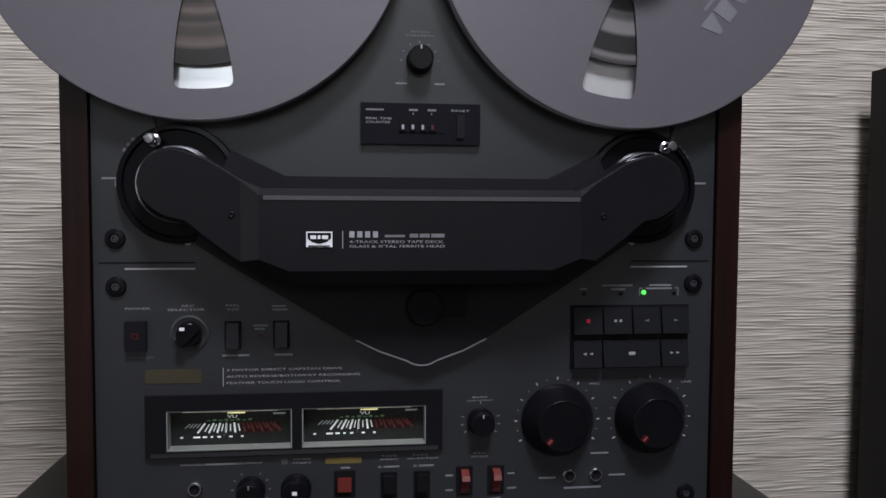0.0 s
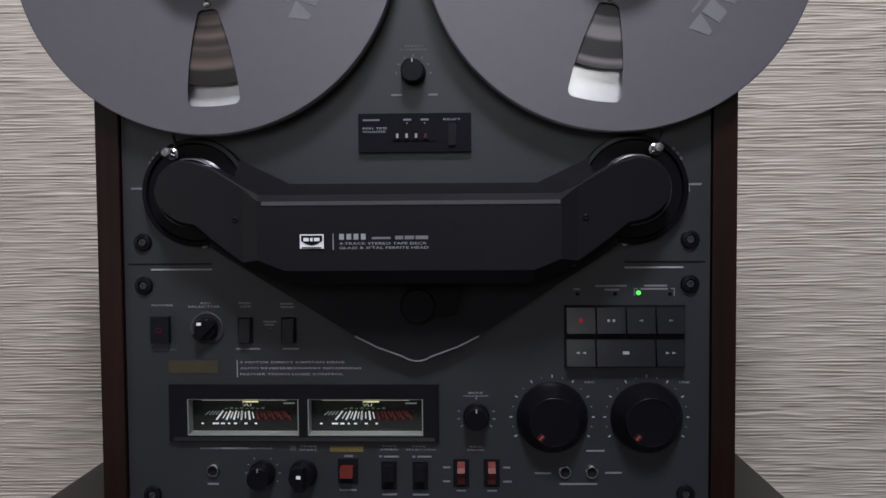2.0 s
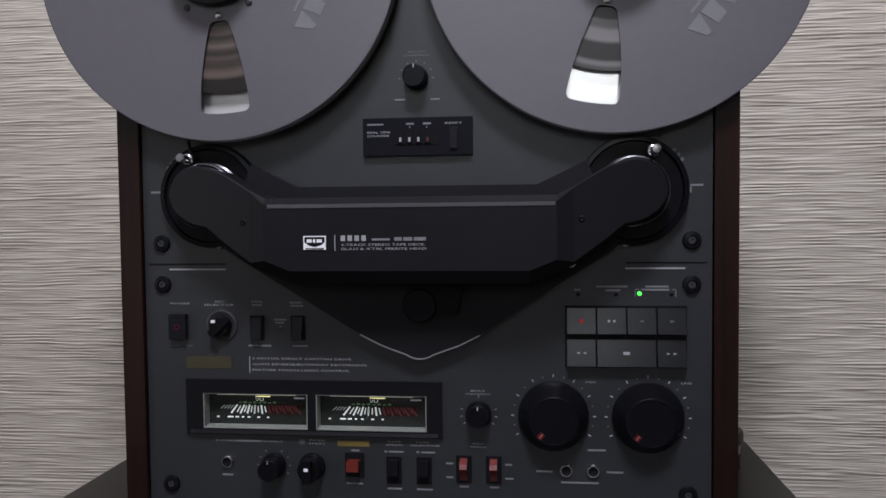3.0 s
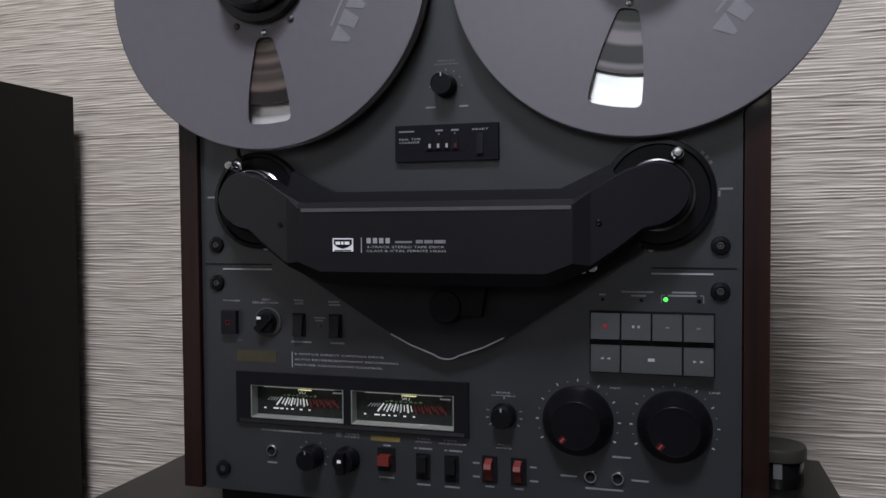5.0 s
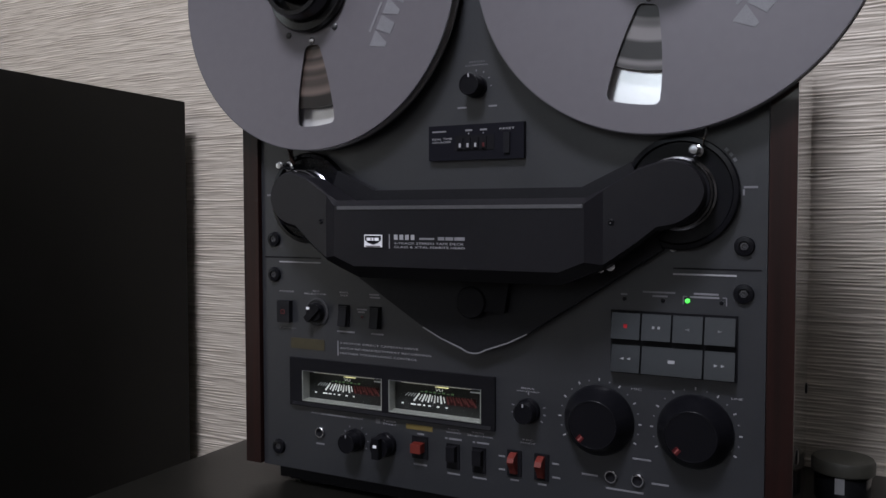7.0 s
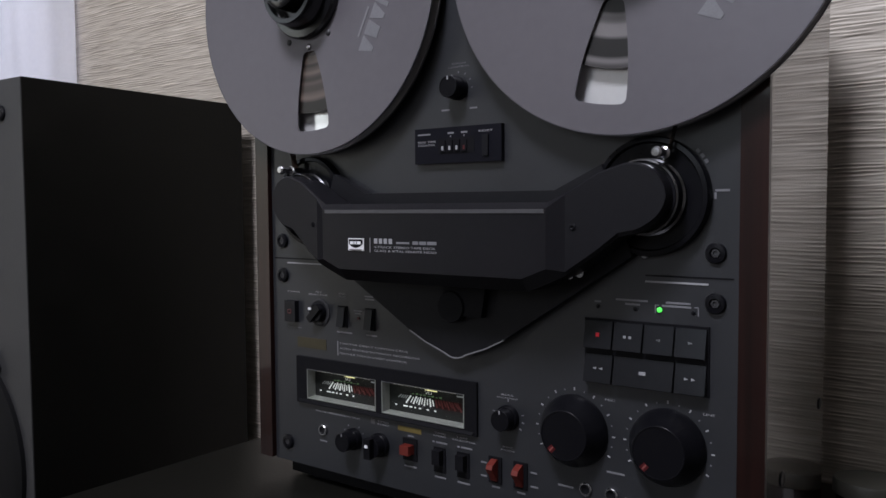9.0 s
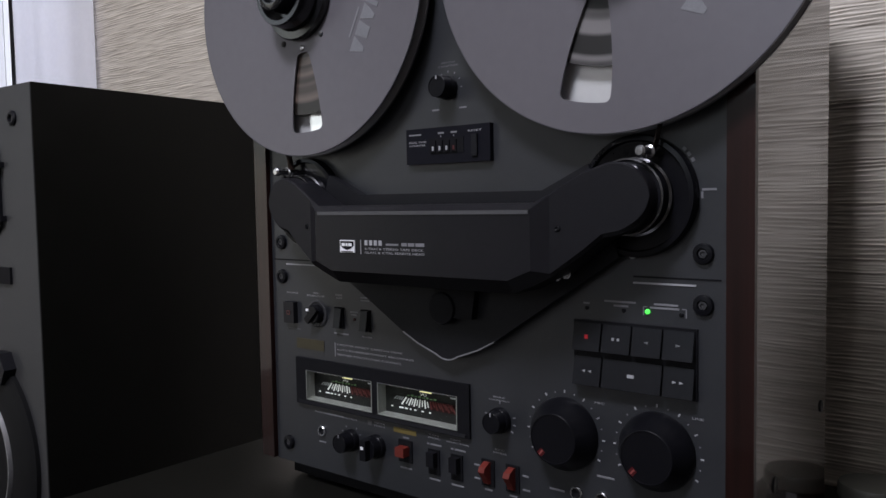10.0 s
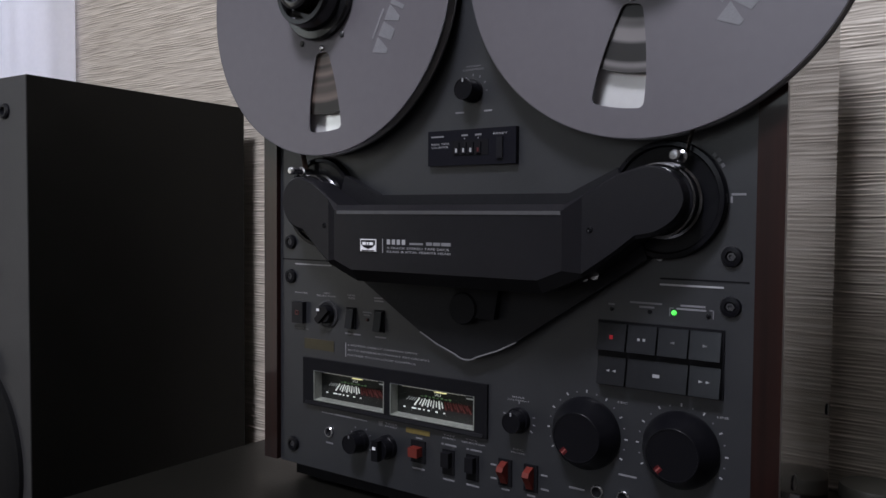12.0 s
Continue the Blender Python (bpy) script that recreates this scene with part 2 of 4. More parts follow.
def add_prism(bm, pts, y0, y1):
    """A solid with the outline pts (x, z), from y0 to y1."""
    a = [bm.verts.new((x, y0, z)) for x, z in pts]
    b = [bm.verts.new((x, y1, z)) for x, z in pts]
    bm.faces.new(a), bm.faces.new(b[::-1])
    for i in range(len(pts)):
        j = (i + 1) % len(pts)
        bm.faces.new((a[i], b[i], b[j], a[j]))


def prism(pts, y0, y1, r=0.0, seg=2):
    bm = bmesh.new()
    add_prism(bm, pts, y0, y1)
    edge_round(bm, r, seg)
    return bm


def arc(cx, cz, r, a0, a1, n=16):
    return [(cx + r * math.cos(radians(a0 + (a1 - a0) * i / n)), cz + r * math.sin(radians(a0 + (a1 - a0) * i / n))) for i in range(n + 1)]


def add_lathe(bm, cx, cz, profile, seg=48):
    """The profile (radius, y) turned round an axis along y."""
    rings = []
    for r, y in profile:
        if r < 1e-6:
            rings.append([bm.verts.new((cx, y, cz))])
        else:
            rings.append([bm.verts.new((cx + r * math.cos(2 * math.pi * i / seg), y, cz + r * math.sin(2 * math.pi * i / seg))) for i in range(seg)])
    for a, b in zip(rings, rings[1:]):
        for i in range(seg):
            j = (i + 1) % seg
            if len(a) == 1 and len(b) == 1:
                continue
            if len(a) == 1:
                bm.faces.new((a[0], b[i], b[j]))
            elif len(b) == 1:
                bm.faces.new((a[i], b[0], a[j]))
            else:
                bm.faces.new((a[i], b[i], b[j], a[j]))


def lathe(cx, cz, profile, seg=48):
    bm = bmesh.new()
    add_lathe(bm, cx, cz, profile, seg)
    return bm


def plank(bm, x0, z0, x1, z1, width, y, depth):
    """A thin bar laid on the plane y from one point to another."""
    d = Vector((x1 - x0, z1 - z0))
    n = Vector((-d.y, d.x)).normalized() * width / 2
    add_prism(bm, [(x0 + n.x, z0 + n.y), (x1 + n.x, z1 + n.y), (x1 - n.x, z1 - n.y), (x0 - n.x, z0 - n.y)], y - depth, y)


def lettering(text, x0, x1, z0, z1, y, mat, parent, name="lettering"):
    """Printed words that fill the given rectangle of the plane y."""
    cu = bpy.data.curves.new(name, "FONT")
    cu.body, cu.resolution_u = text, 2
    tmp = bpy.data.objects.new("tmp", cu)
    scene.collection.objects.link(tmp)
    bpy.context.view_layer.update()
    me = bpy.data.meshes.new_from_object(tmp.evaluated_get(bpy.context.evaluated_depsgraph_get()))
    bpy.data.objects.remove(tmp)
    xs, ys = [v.co.x for v in me.vertices], [v.co.y for v in me.vertices]
    for v in me.vertices:
        v.co = (x0 + (v.co.x - min(xs)) / (max(xs) - min(xs)) * (x1 - x0), y, z0 + (v.co.y - min(ys)) / (max(ys) - min(ys)) * (z1 - z0))
    me.materials.clear()
    me.materials.append(mat)
    ob = new(name, me)
    ob.parent = parent
    return ob


def empty(name, m=None):
    ob = new(name)
    ob.empty_display_size = 0.05
    if m:
        ob.matrix_world = m
    return ob


# ---- the room ----
WALL_Y, FLOOR_Z, CEIL_Z = 0.27, -0.72, 1.85
LEFT_X, RIGHT_X, BACK_Y = -2.4, 2.2, -2.6
WIN_X0, WIN_X1, WIN_Z0, WIN_Z1 = -2.25, -1.02, 0.15, 1.55


def wall_relief(x0, x1, z0, z1, dx, dz):
    """Wallpaper with long shallow creases, as one sheet of real relief."""
    rng = np.random.default_rng(7)
    nx, nz = int((x1 - x0) / dx) + 1, int((z1 - z0) / dz) + 1
    gx, gz = np.meshgrid(np.linspace(x0, x1, nx), np.linspace(z0, z1, nz))

    def layer(cx, cz, warp):
        w, h = int((x1 - x0) / cx) + 4, int((z1 - z0) / cz) + 12
        g = rng.random((h, w))
        u = (gx - x0) / cx + 1
        v = np.clip((gz - z0 + warp) / cz + 4, 0, h - 2)
        iu, iv = u.astype(int), v.astype(int)
        fu, fv = u - iu, v - iv
        fu, fv = fu * fu * (3 - 2 * fu), fv * fv * (3 - 2 * fv)
        return (g[iv, iu] * (1 - fu) + g[iv, iu + 1] * fu) * (1 - fv) + (g[iv + 1, iu] * (1 - fu) + g[iv + 1, iu + 1] * fu) * fv

    drop = np.floor((gx + 0.592) / 0.53)
    drift = 0.0005 * np.sin(gx * 13 + 1.3 + drop * 2) + 0.0002 * np.sin(gx * 41 + gz * 11)
    phase = gz / 0.0037 + 1.15 * layer(0.105, 0.010, drift) + 0.45 * layer(0.034, 0.0045, drift) + 0.37 * drop
    pleat = phase - np.floor(phase)
    pleat = np.minimum(pleat / 0.76, (1.0 - pleat) / 0.24)
    depth = np.clip(layer(0.030, 0.0038, drift) * 2.9 - 0.95, 0.10, 1.15)
    fine = gz / 0.0027 + 1.6 * layer(0.030, 0.008, drift)
    thin = 1.0 - (fine - np.floor(fine))
    y = WALL_Y - 0.00112 * depth * pleat - 0.00050 * thin
    co = np.stack([gx, y, gz], -1).reshape(-1, 3)
    idx = np.arange(nx * nz).reshape(nz, nx)
    quads = np.stack([idx[:-1, :-1], idx[:-1, 1:], idx[1:, 1:], idx[1:, :-1]], -1).reshape(-1, 4)
    me = bpy.data.meshes.new("wallpaper")
    me.vertices.add(len(co))
    me.vertices.foreach_set("co", co.ravel())
    me.loops.add(quads.size)
    me.loops.foreach_set("vertex_index", quads.ravel())
    me.polygons.add(len(quads))
    me.polygons.foreach_set("loop_start", np.arange(0, quads.size, 4))
    me.update(calc_edges=True)
    me.shade_smooth()
    me.materials.append(M_PAPER)
    return new("wallpaper", me)


PAPER_X0, PAPER_X1, PAPER_Z0, PAPER_Z1 = -1.01, 0.86, -0.30, 0.74
bm = bmesh.new()
W1 = WALL_Y + 0.12
for x0, x1, z0, z1 in ((LEFT_X, WIN_X0, FLOOR_Z, CEIL_Z), (WIN_X0, WIN_X1, FLOOR_Z, WIN_Z0), (WIN_X0, WIN_X1, WIN_Z1, CEIL_Z), (WIN_X1, RIGHT_X, FLOOR_Z, CEIL_Z)):
    add_box(bm, x0, x1, WALL_Y + 0.003, W1, z0, z1)
wall_back = structure(part("wall_north", bm, M_PAPER), "beige wallpapered wall with horizontal creased texture", "wall")
wall_relief(PAPER_X0, PAPER_X1, PAPER_Z0, PAPER_Z1, 0.006, 0.0006).parent = wall_back
bm = bmesh.new()
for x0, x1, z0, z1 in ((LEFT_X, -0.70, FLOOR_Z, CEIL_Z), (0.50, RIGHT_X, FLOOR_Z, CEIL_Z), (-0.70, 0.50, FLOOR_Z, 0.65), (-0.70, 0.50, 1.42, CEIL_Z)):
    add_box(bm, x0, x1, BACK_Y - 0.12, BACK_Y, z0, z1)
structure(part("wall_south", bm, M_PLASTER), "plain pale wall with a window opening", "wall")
# The opening in this unseen wall is made up to let the added west light in.
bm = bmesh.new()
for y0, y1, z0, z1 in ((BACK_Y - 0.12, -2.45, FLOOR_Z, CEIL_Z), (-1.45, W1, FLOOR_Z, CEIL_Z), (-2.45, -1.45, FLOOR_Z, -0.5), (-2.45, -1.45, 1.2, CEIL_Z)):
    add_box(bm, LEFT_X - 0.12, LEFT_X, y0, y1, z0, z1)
structure(part("wall_west", bm, M_PLASTER), "plain pale side wall with an opening for the added west light", "wall")
structure(part("wall_east", box(RIGHT_X, RIGHT_X + 0.12, BACK_Y - 0.12, W1, FLOOR_Z, CEIL_Z), M_PLASTER), "plain pale side wall", "wall")
structure(part("floor", box(LEFT_X - 0.12, RIGHT_X + 0.12, BACK_Y - 0.12, W1, FLOOR_Z - 0.1, FLOOR_Z), M_FLOOR), "brown laminate floor", "floor")
structure(part("ceiling", box(LEFT_X - 0.12, RIGHT_X + 0.12, BACK_Y - 0.12, W1, CEIL_Z, CEIL_Z + 0.1), M_CEIL), "plain white ceiling", "ceiling")

window = structure(empty("window_1"), "white plastic window with bright daylight", "window")
for x0, x1, z0, z1 in ((WIN_X0, WIN_X0 + 0.06, WIN_Z0, WIN_Z1), (WIN_X1 - 0.06, WIN_X1, WIN_Z0, WIN_Z1), (WIN_X0 + 0.06, WIN_X1 - 0.06, WIN_Z0, WIN_Z0 + 0.06), (WIN_X0 + 0.06, WIN_X1 - 0.06, WIN_Z1 - 0.06, WIN_Z1), (-1.466, -1.460, WIN_Z0 + 0.06, WIN_Z1 - 0.06), (-1.427, -1.422, WIN_Z0 + 0.06, WIN_Z1 - 0.06)):
    part("window_frame", box(x0, x1, WALL_Y + 0.02, WALL_Y + 0.08, z0, z1, 0.004), M_PVC, window)
# Black strip in place of the shade between curtain edge and frame.
part("gap_shade", box(-1.392, -1.378, WALL_Y + 0.018, WALL_Y + 0.032, WIN_Z0 + 0.06, WIN_Z1 - 0.06), M_MATT, window, "thin black strip standing in for the shaded gap")
for x0, x1 in ((WIN_X0 + 0.06, -1.466), (-1.422, WIN_X1 - 0.06)):
    pane = part("pane", box(x0, x1, WALL_Y + 0.045, WALL_Y + 0.05, WIN_Z0 + 0.06, WIN_Z1 - 0.06), M_GLASS, window, "clear glass pane")
    pane.visible_shadow = False


def curtain(x0, x1, z0, z1):
    """One cloth panel: a broad flat part near the wall and a part that bends back to the window."""
    bm = bmesh.new()
    n, m = 56, 24
    sheets = []
    for side in (0, 1):
        grid = []
        for i in range(n + 1):
            t = i / n
            col = []
            for j in range(m + 1):
                h = j / m
                y = 0.262 - 0.032 * min(1.0, t / 0.28) ** 1.2 + 0.030 * max(0.0, (t - 0.6) / 0.4) ** 2
                y += 0.0022 * math.sin(t * 16 + 0.8 + h * 1.2) + 0.0012 * math.sin(t * 37 + h * 4)
                x = x0 + (x1 - x0) * t + 0.004 * math.sin(h * 5.5 + 0.4) * (1 - t * 0.6)
                col.append(bm.verts.new((x, y - side * 0.0014, z0 + (z1 - z0) * h)))
            grid.append(col)
        for a, b in zip(grid, grid[1:]):
            for j in range(m):
                bm.faces.new((a[j], b[j], b[j + 1], a[j + 1]))
        sheets.append(grid)
    p, q = sheets
    for j in range(m):
        for i in (0, n):
            bm.faces.new((p[i][j], p[i][j + 1], q[i][j + 1], q[i][j]))
    for i in range(n):
        for j in (0, m):
            bm.faces.new((p[i][j], p[i + 1][j], q[i + 1][j], q[i][j]))
    return bm


drape = tagged(part("curtain", curtain(-1.316, -0.990, FLOOR_Z + 0.02, 1.78), M_CURTAIN, smooth=True), "white fabric curtain hanging beside the window", "curtain")
rail = tagged(part("curtain_rail", box(-2.3, -0.95, 0.21, 0.268, 1.78, 1.80, 0.004), M_PVC), "white curtain rail above the window", "curtain rail")

# Assumed fixture, never in view, added above the main light.
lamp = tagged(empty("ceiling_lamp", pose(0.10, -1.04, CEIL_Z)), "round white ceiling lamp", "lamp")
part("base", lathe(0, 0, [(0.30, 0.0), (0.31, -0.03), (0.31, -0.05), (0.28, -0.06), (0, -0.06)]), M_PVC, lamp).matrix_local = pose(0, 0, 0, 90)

# ---- the stand under the deck ----
table = tagged(empty("table", pose(0, 0, FLOOR_Z)), "dark olive-brown low stand carrying the tape deck", "table")


def at_table(ob):
    ob.matrix_parent_inverse = Matrix.Translation((0, 0, -FLOOR_Z))
    return ob


at_table(part("tabletop", box(-0.308, 0.293, -0.165, 0.262, -0.022, 0.0, 0.004, 3), M_TABLE, table))
for x0, x1 in ((-0.300, -0.280), (0.265, 0.285)):
    at_table(part("side_panel", box(x0, x1, -0.155, 0.255, FLOOR_Z, -0.022, 0.002), M_TABLE, table))
at_table(part("back_panel", box(-0.280, 0.265, 0.24, 0.25, FLOOR_Z, -0.022), M_TABLE, table))
at_table(part("shelf", box(-0.280, 0.265, -0.14, 0.24, -0.40, -0.38), M_TABLE, table))

# ---- loudspeakers on their stands ----


def speaker(name_label, m, mirror, d=0.272):
    """A closed box loudspeaker; local x runs to the inner side, y to the back."""
    k = -1 if mirror else 1
    sp = tagged(empty("loudspeaker", m), name_label, "loudspeaker", "pair of loudspeakers")
    w, h = 0.30, 0.580

    def X(a, b):
        return (min(k * a, k * b), max(k * a, k * b))

    part("cabinet", box(*X(-w, 0), 0.0012, d, 0, h, 0.0008), M_SPEAKER, sp, "black vinyl cabinet")
    baffle = part("baffle", box(*X(-w + 0.0004, -0.0004), 0.0, 0.0012, 0.0004, h - 0.0004), M_BAFFLE, sp, "dark grey front baffle")
    for sx, sz in ((-0.040, h - 0.036), (-w + 0.040, h - 0.036), (-0.040, 0.036), (-w + 0.040, 0.036)):
        bm = bmesh.new()
        add_lathe(bm, k * sx, sz, [(0.0085, 0.0), (0.0085, -0.002), (0.0065, -0.0035), (0.0045, -0.0035), (0.004, -0.0008), (0, -0.0008)], 24)
        part("screw", bm, M_BLACK, sp, smooth=True)
    tw = part("tweeter_plate", prism([(k * x, z) for x, z in ((-0.217, 0.416), (-0.083, 0.416), (-0.073, 0.426), (-0.073, 0.506), (-0.083, 0.516), (-0.217, 0.516), (-0.227, 0.506), (-0.227, 0.426))], -0.004, 0.0, 0.0008), M_BLACK, sp, "black tweeter plate")
    part("tweeter_ring", lathe(k * -0.15, 0.464, [(0.040, -0.004), (0.040, -0.009), (0.034, -0.011), (0.028, -0.006), (0.018, -0.008), (0, -0.014)]), M_CONE, tw, smooth=True)
    for z in (0.434, 0.494):
        part("bracket", box(*X(-0.082, -0.064), -0.0075, -0.0005, z - 0.003, z + 0.003, 0.001), M_BLACK, tw)
    part("slot", box(*X(-0.242, -0.058), -0.003, 0.0, 0.360, 0.379, 0.001), M_MATT, sp, "black port slot")
    wz = 0.152
    wf = part("woofer", lathe(k * -0.15, wz, [(0.1355, 0.0), (0.1355, -0.005), (0.127, -0.009), (0.090, -0.009), (0.084, -0.004), (0.078, -0.010), (0.066, -0.010), (0.058, -0.002), (0.030, 0.0), (0.026, -0.008), (0, -0.013)], 64), M_CONE, sp, "black woofer", smooth=True)
    part("trim_ring", lathe(k * -0.15, wz, [(0.0815, -0.0065), (0.0822, -0.0112), (0.0838, -0.0112), (0.0848, -0.0065)], 64), M_EDGE, wf, "thin silver ring", smooth=True)
    for a in (58, 122, 238, 302):
        cx, cz = k * (-0.15 + 0.132 * math.cos(radians(a))), wz + 0.132 * math.sin(radians(a))
        part("lug", prism(arc(cx, cz, 0.021, 0, 300, 5), -0.014, 0.0, 0.001), M_BLACK, wf)
    return sp


SPK_Z = -0.200
speaker("tall black loudspeaker with grey front and black woofer", pose(-0.515, -0.067, SPK_Z + 0.002, 0, 0, 2.65), False, 0.302)
speaker("tall black loudspeaker standing near the wall", pose(0.468, -0.067, SPK_Z - 0.008, 0, 0, -2.65), True, 0.302)
for x, y, a, hh in ((-0.672, 0.080, 2.65, SPK_Z + 0.002 - FLOOR_Z), (0.625, 0.080, -2.65, SPK_Z - 0.008 - FLOOR_Z)):
    st = tagged(empty("speaker_stand", pose(x, y, FLOOR_Z, 0, 0, a)), "black stand under a loudspeaker", "speaker stand", "speaker stands")
    part("top_plate", box(-0.14, 0.14, -0.13, 0.13, hh - 0.018, hh, 0.002), M_MATT, st)
    part("column", box(-0.05, 0.05, -0.05, 0.05, 0.02, hh - 0.018, 0.004), M_MATT, st)
    part("base_plate", box(-0.15, 0.15, -0.14, 0.14, 0.0, 0.02, 0.003), M_MATT, st)

# small round lidded pot on the stand
pot = tagged(empty("round_pot", pose(0.247, 0.184, 0)), "small round black pot with dull olive lid", "pot")
UP = pose(0, 0, 0, 90) @ Matrix.Diagonal((1, -1, 1, 1))
part("body", lathe(0, 0, [(0, 0.0), (0.0205, 0.0), (0.0215, -0.0015), (0.0215, -0.0215), (0.0205, -0.0228), (0.0, -0.0228)], 48), M_GLOSS, pot, smooth=True).matrix_local = UP
part("lid", lathe(0, 0, [(0, -0.0230), (0.0232, -0.0230), (0.0240, -0.0240), (0.0240, -0.0320), (0.0228, -0.0343), (0.0200, -0.0350), (0.0, -0.0350)], 56), M_LID, pot, "dull olive-grey lid", smooth=True).matrix_local = UP
part("clasp", box(-0.0055, 0.0015, -0.0232, -0.0205, 0.0100, 0.0225, 0.0006), M_STEEL, pot, "small silver clasp")

# ---- the tape deck: the panel's face is the plane y = 0 ----
deck = tagged(empty("tape_deck"), "open-reel tape deck with charcoal front and dark red-brown wooden sides", "tape deck")
PX, PZ0, PZ1 = 0.2037, 0.0165, 0.462
METERS = ((-0.1602, -0.0815, 0.0768, 0.1026), (-0.0750, 0.0058, 0.0768, 0.1026))


def plate(x0, x1, z0, z1, y0, y1, holes):
    """A flat plate with rectangular openings right through it."""
    xs = sorted({x0, x1, *[v for h in holes for v in h[:2]]})
    zs = sorted({z0, z1, *[v for h in holes for v in h[2:]]})
    solid = {(i, j) for i in range(len(xs) - 1) for j in range(len(zs) - 1) if not any(h[0] <= xs[i] < h[1] and h[2] <= zs[j] < h[3] for h in holes)}
    bm = bmesh.new()
    vs = {(i, j, k): bm.verts.new((x, y, z)) for i, x in enumerate(xs) for j, z in enumerate(zs) for k, y in enumerate((y0, y1))}
    for i, j in sorted(solid):
        for k in (0, 1):
            bm.faces.new([vs[i, j, k], vs[i + 1, j, k], vs[i + 1, j + 1, k], vs[i, j + 1, k]])
        for di, dj, a, b in ((-1, 0, (i, j), (i, j + 1)), (1, 0, (i + 1, j), (i + 1, j + 1)), (0, -1, (i, j), (i + 1, j)), (0, 1, (i, j + 1), (i + 1, j + 1))):
            if (i + di, j + dj) not in solid:
                bm.faces.new([vs[a + (0,)], vs[b + (0,)], vs[b + (1,)], vs[a + (1,)]])
    return bm


panel = part("front_panel", plate(-PX, PX, PZ0, PZ1, 0.0, 0.0160, METERS), M_PANEL, deck, "charcoal painted metal front panel")
part("case", box(-0.200, 0.200, 0.0163, 0.19, 0.0175, 0.456, 0.002), M_MATT, deck)
for sx in (-1, 1):
    x0, x1 = sorted((sx * 0.2045, sx * 0.2205))
    side = part("side_panel", box(x0, x1, 0.0005, 0.155, PZ0 + 0.001, 0.465, 0.0010, 2), M_WOOD, deck, "varnished dark red-brown wooden side")
    part("front_edge", box(x0, x1, -0.0040, 0.0006, PZ0 + 0.001, 0.465, 0.0020, 4), M_WOODEDGE, side, smooth=True)
part("top_panel", box(-0.2045, 0.2045, 0.0165, 0.155, 0.4565, 0.465, 0.001), M_WOOD, deck)
for y, z, r in ((0.142, 0.097, 0.0045), (0.036, 0.071, 0.0055)):
    part("side_screw", lathe(0, 0, [(r, 0.0), (r * 0.9, -0.0008), (r * 0.5, -0.0012), (0, -0.0006)], 16), M_KNOB, deck, "small dark screw", smooth=True).matrix_local = pose(0.2205, y, z, 0, 0, 90)
for x in (-0.165, 0.165):
    for y in (0.03, 0.16):
        part("foot", lathe(0, 0, [(0, 0.0), (0.016, 0.0), (0.018, -0.004), (0.018, -0.0175), (0, -0.0175)], 24), M_MATT, deck, smooth=True).matrix_local = pose(x, y, 0, 90) @ Matrix.Diagonal((1, -1, 1, 1))
part("plinth", box(-0.196, 0.196, 0.012, 0.19, 0.003, 0.0175), M_MATT, deck)


def marks(rects, mat, parent, y=0.0, name="printed_mark"):
    """Short printed bars (x0, x1, z0, z1), each a part of its own."""
    for x0, x1, z0, z1 in rects:
        part(name, box(x0, x1, y - 0.0004, y, z0, z1), mat, parent)


def screw(x, z):
    s = part("screw", lathe(x, z, [(0.0064, 0.0), (0.0064, -0.0012), (0.0058, -0.0024), (0.0034, -0.0028), (0.0030, -0.0010), (0, -0.0010)], 20), M_KNOB, deck, "black socket screw", smooth=True)
    part("socket", lathe(x, z, [(0.0030, -0.0011), (0.0027, -0.0020), (0.0016, -0.0021), (0.0014, -0.0013), (0, -0.0013)], 6), M_DISH, s)
    return s


for x, z in ((-0.190, 0.213), (0.190, 0.213), (-0.190, 0.1827), (0.190, 0.1825), (-0.187, 0.0338), (0.188, 0.036), (-0.190, 0.446), (0.190, 0.446)):
    screw(x, z)

# groove and light lines across the panel
for x0, x1 in ((-0.2005, -0.1415), (0.1455, 0.2005)):
    part("groove", box(x0, x1, -0.0004, 0.0, 0.1972, 0.1982), M_MATT, deck)
for x0, x1 in ((-0.1845, -0.1415), (0.1455, 0.1855)):
    part("trim_line", box(x0, x1, -0.0007, 0.0, 0.1933, 0.1944), M_PRINT, deck, "pale trim line")

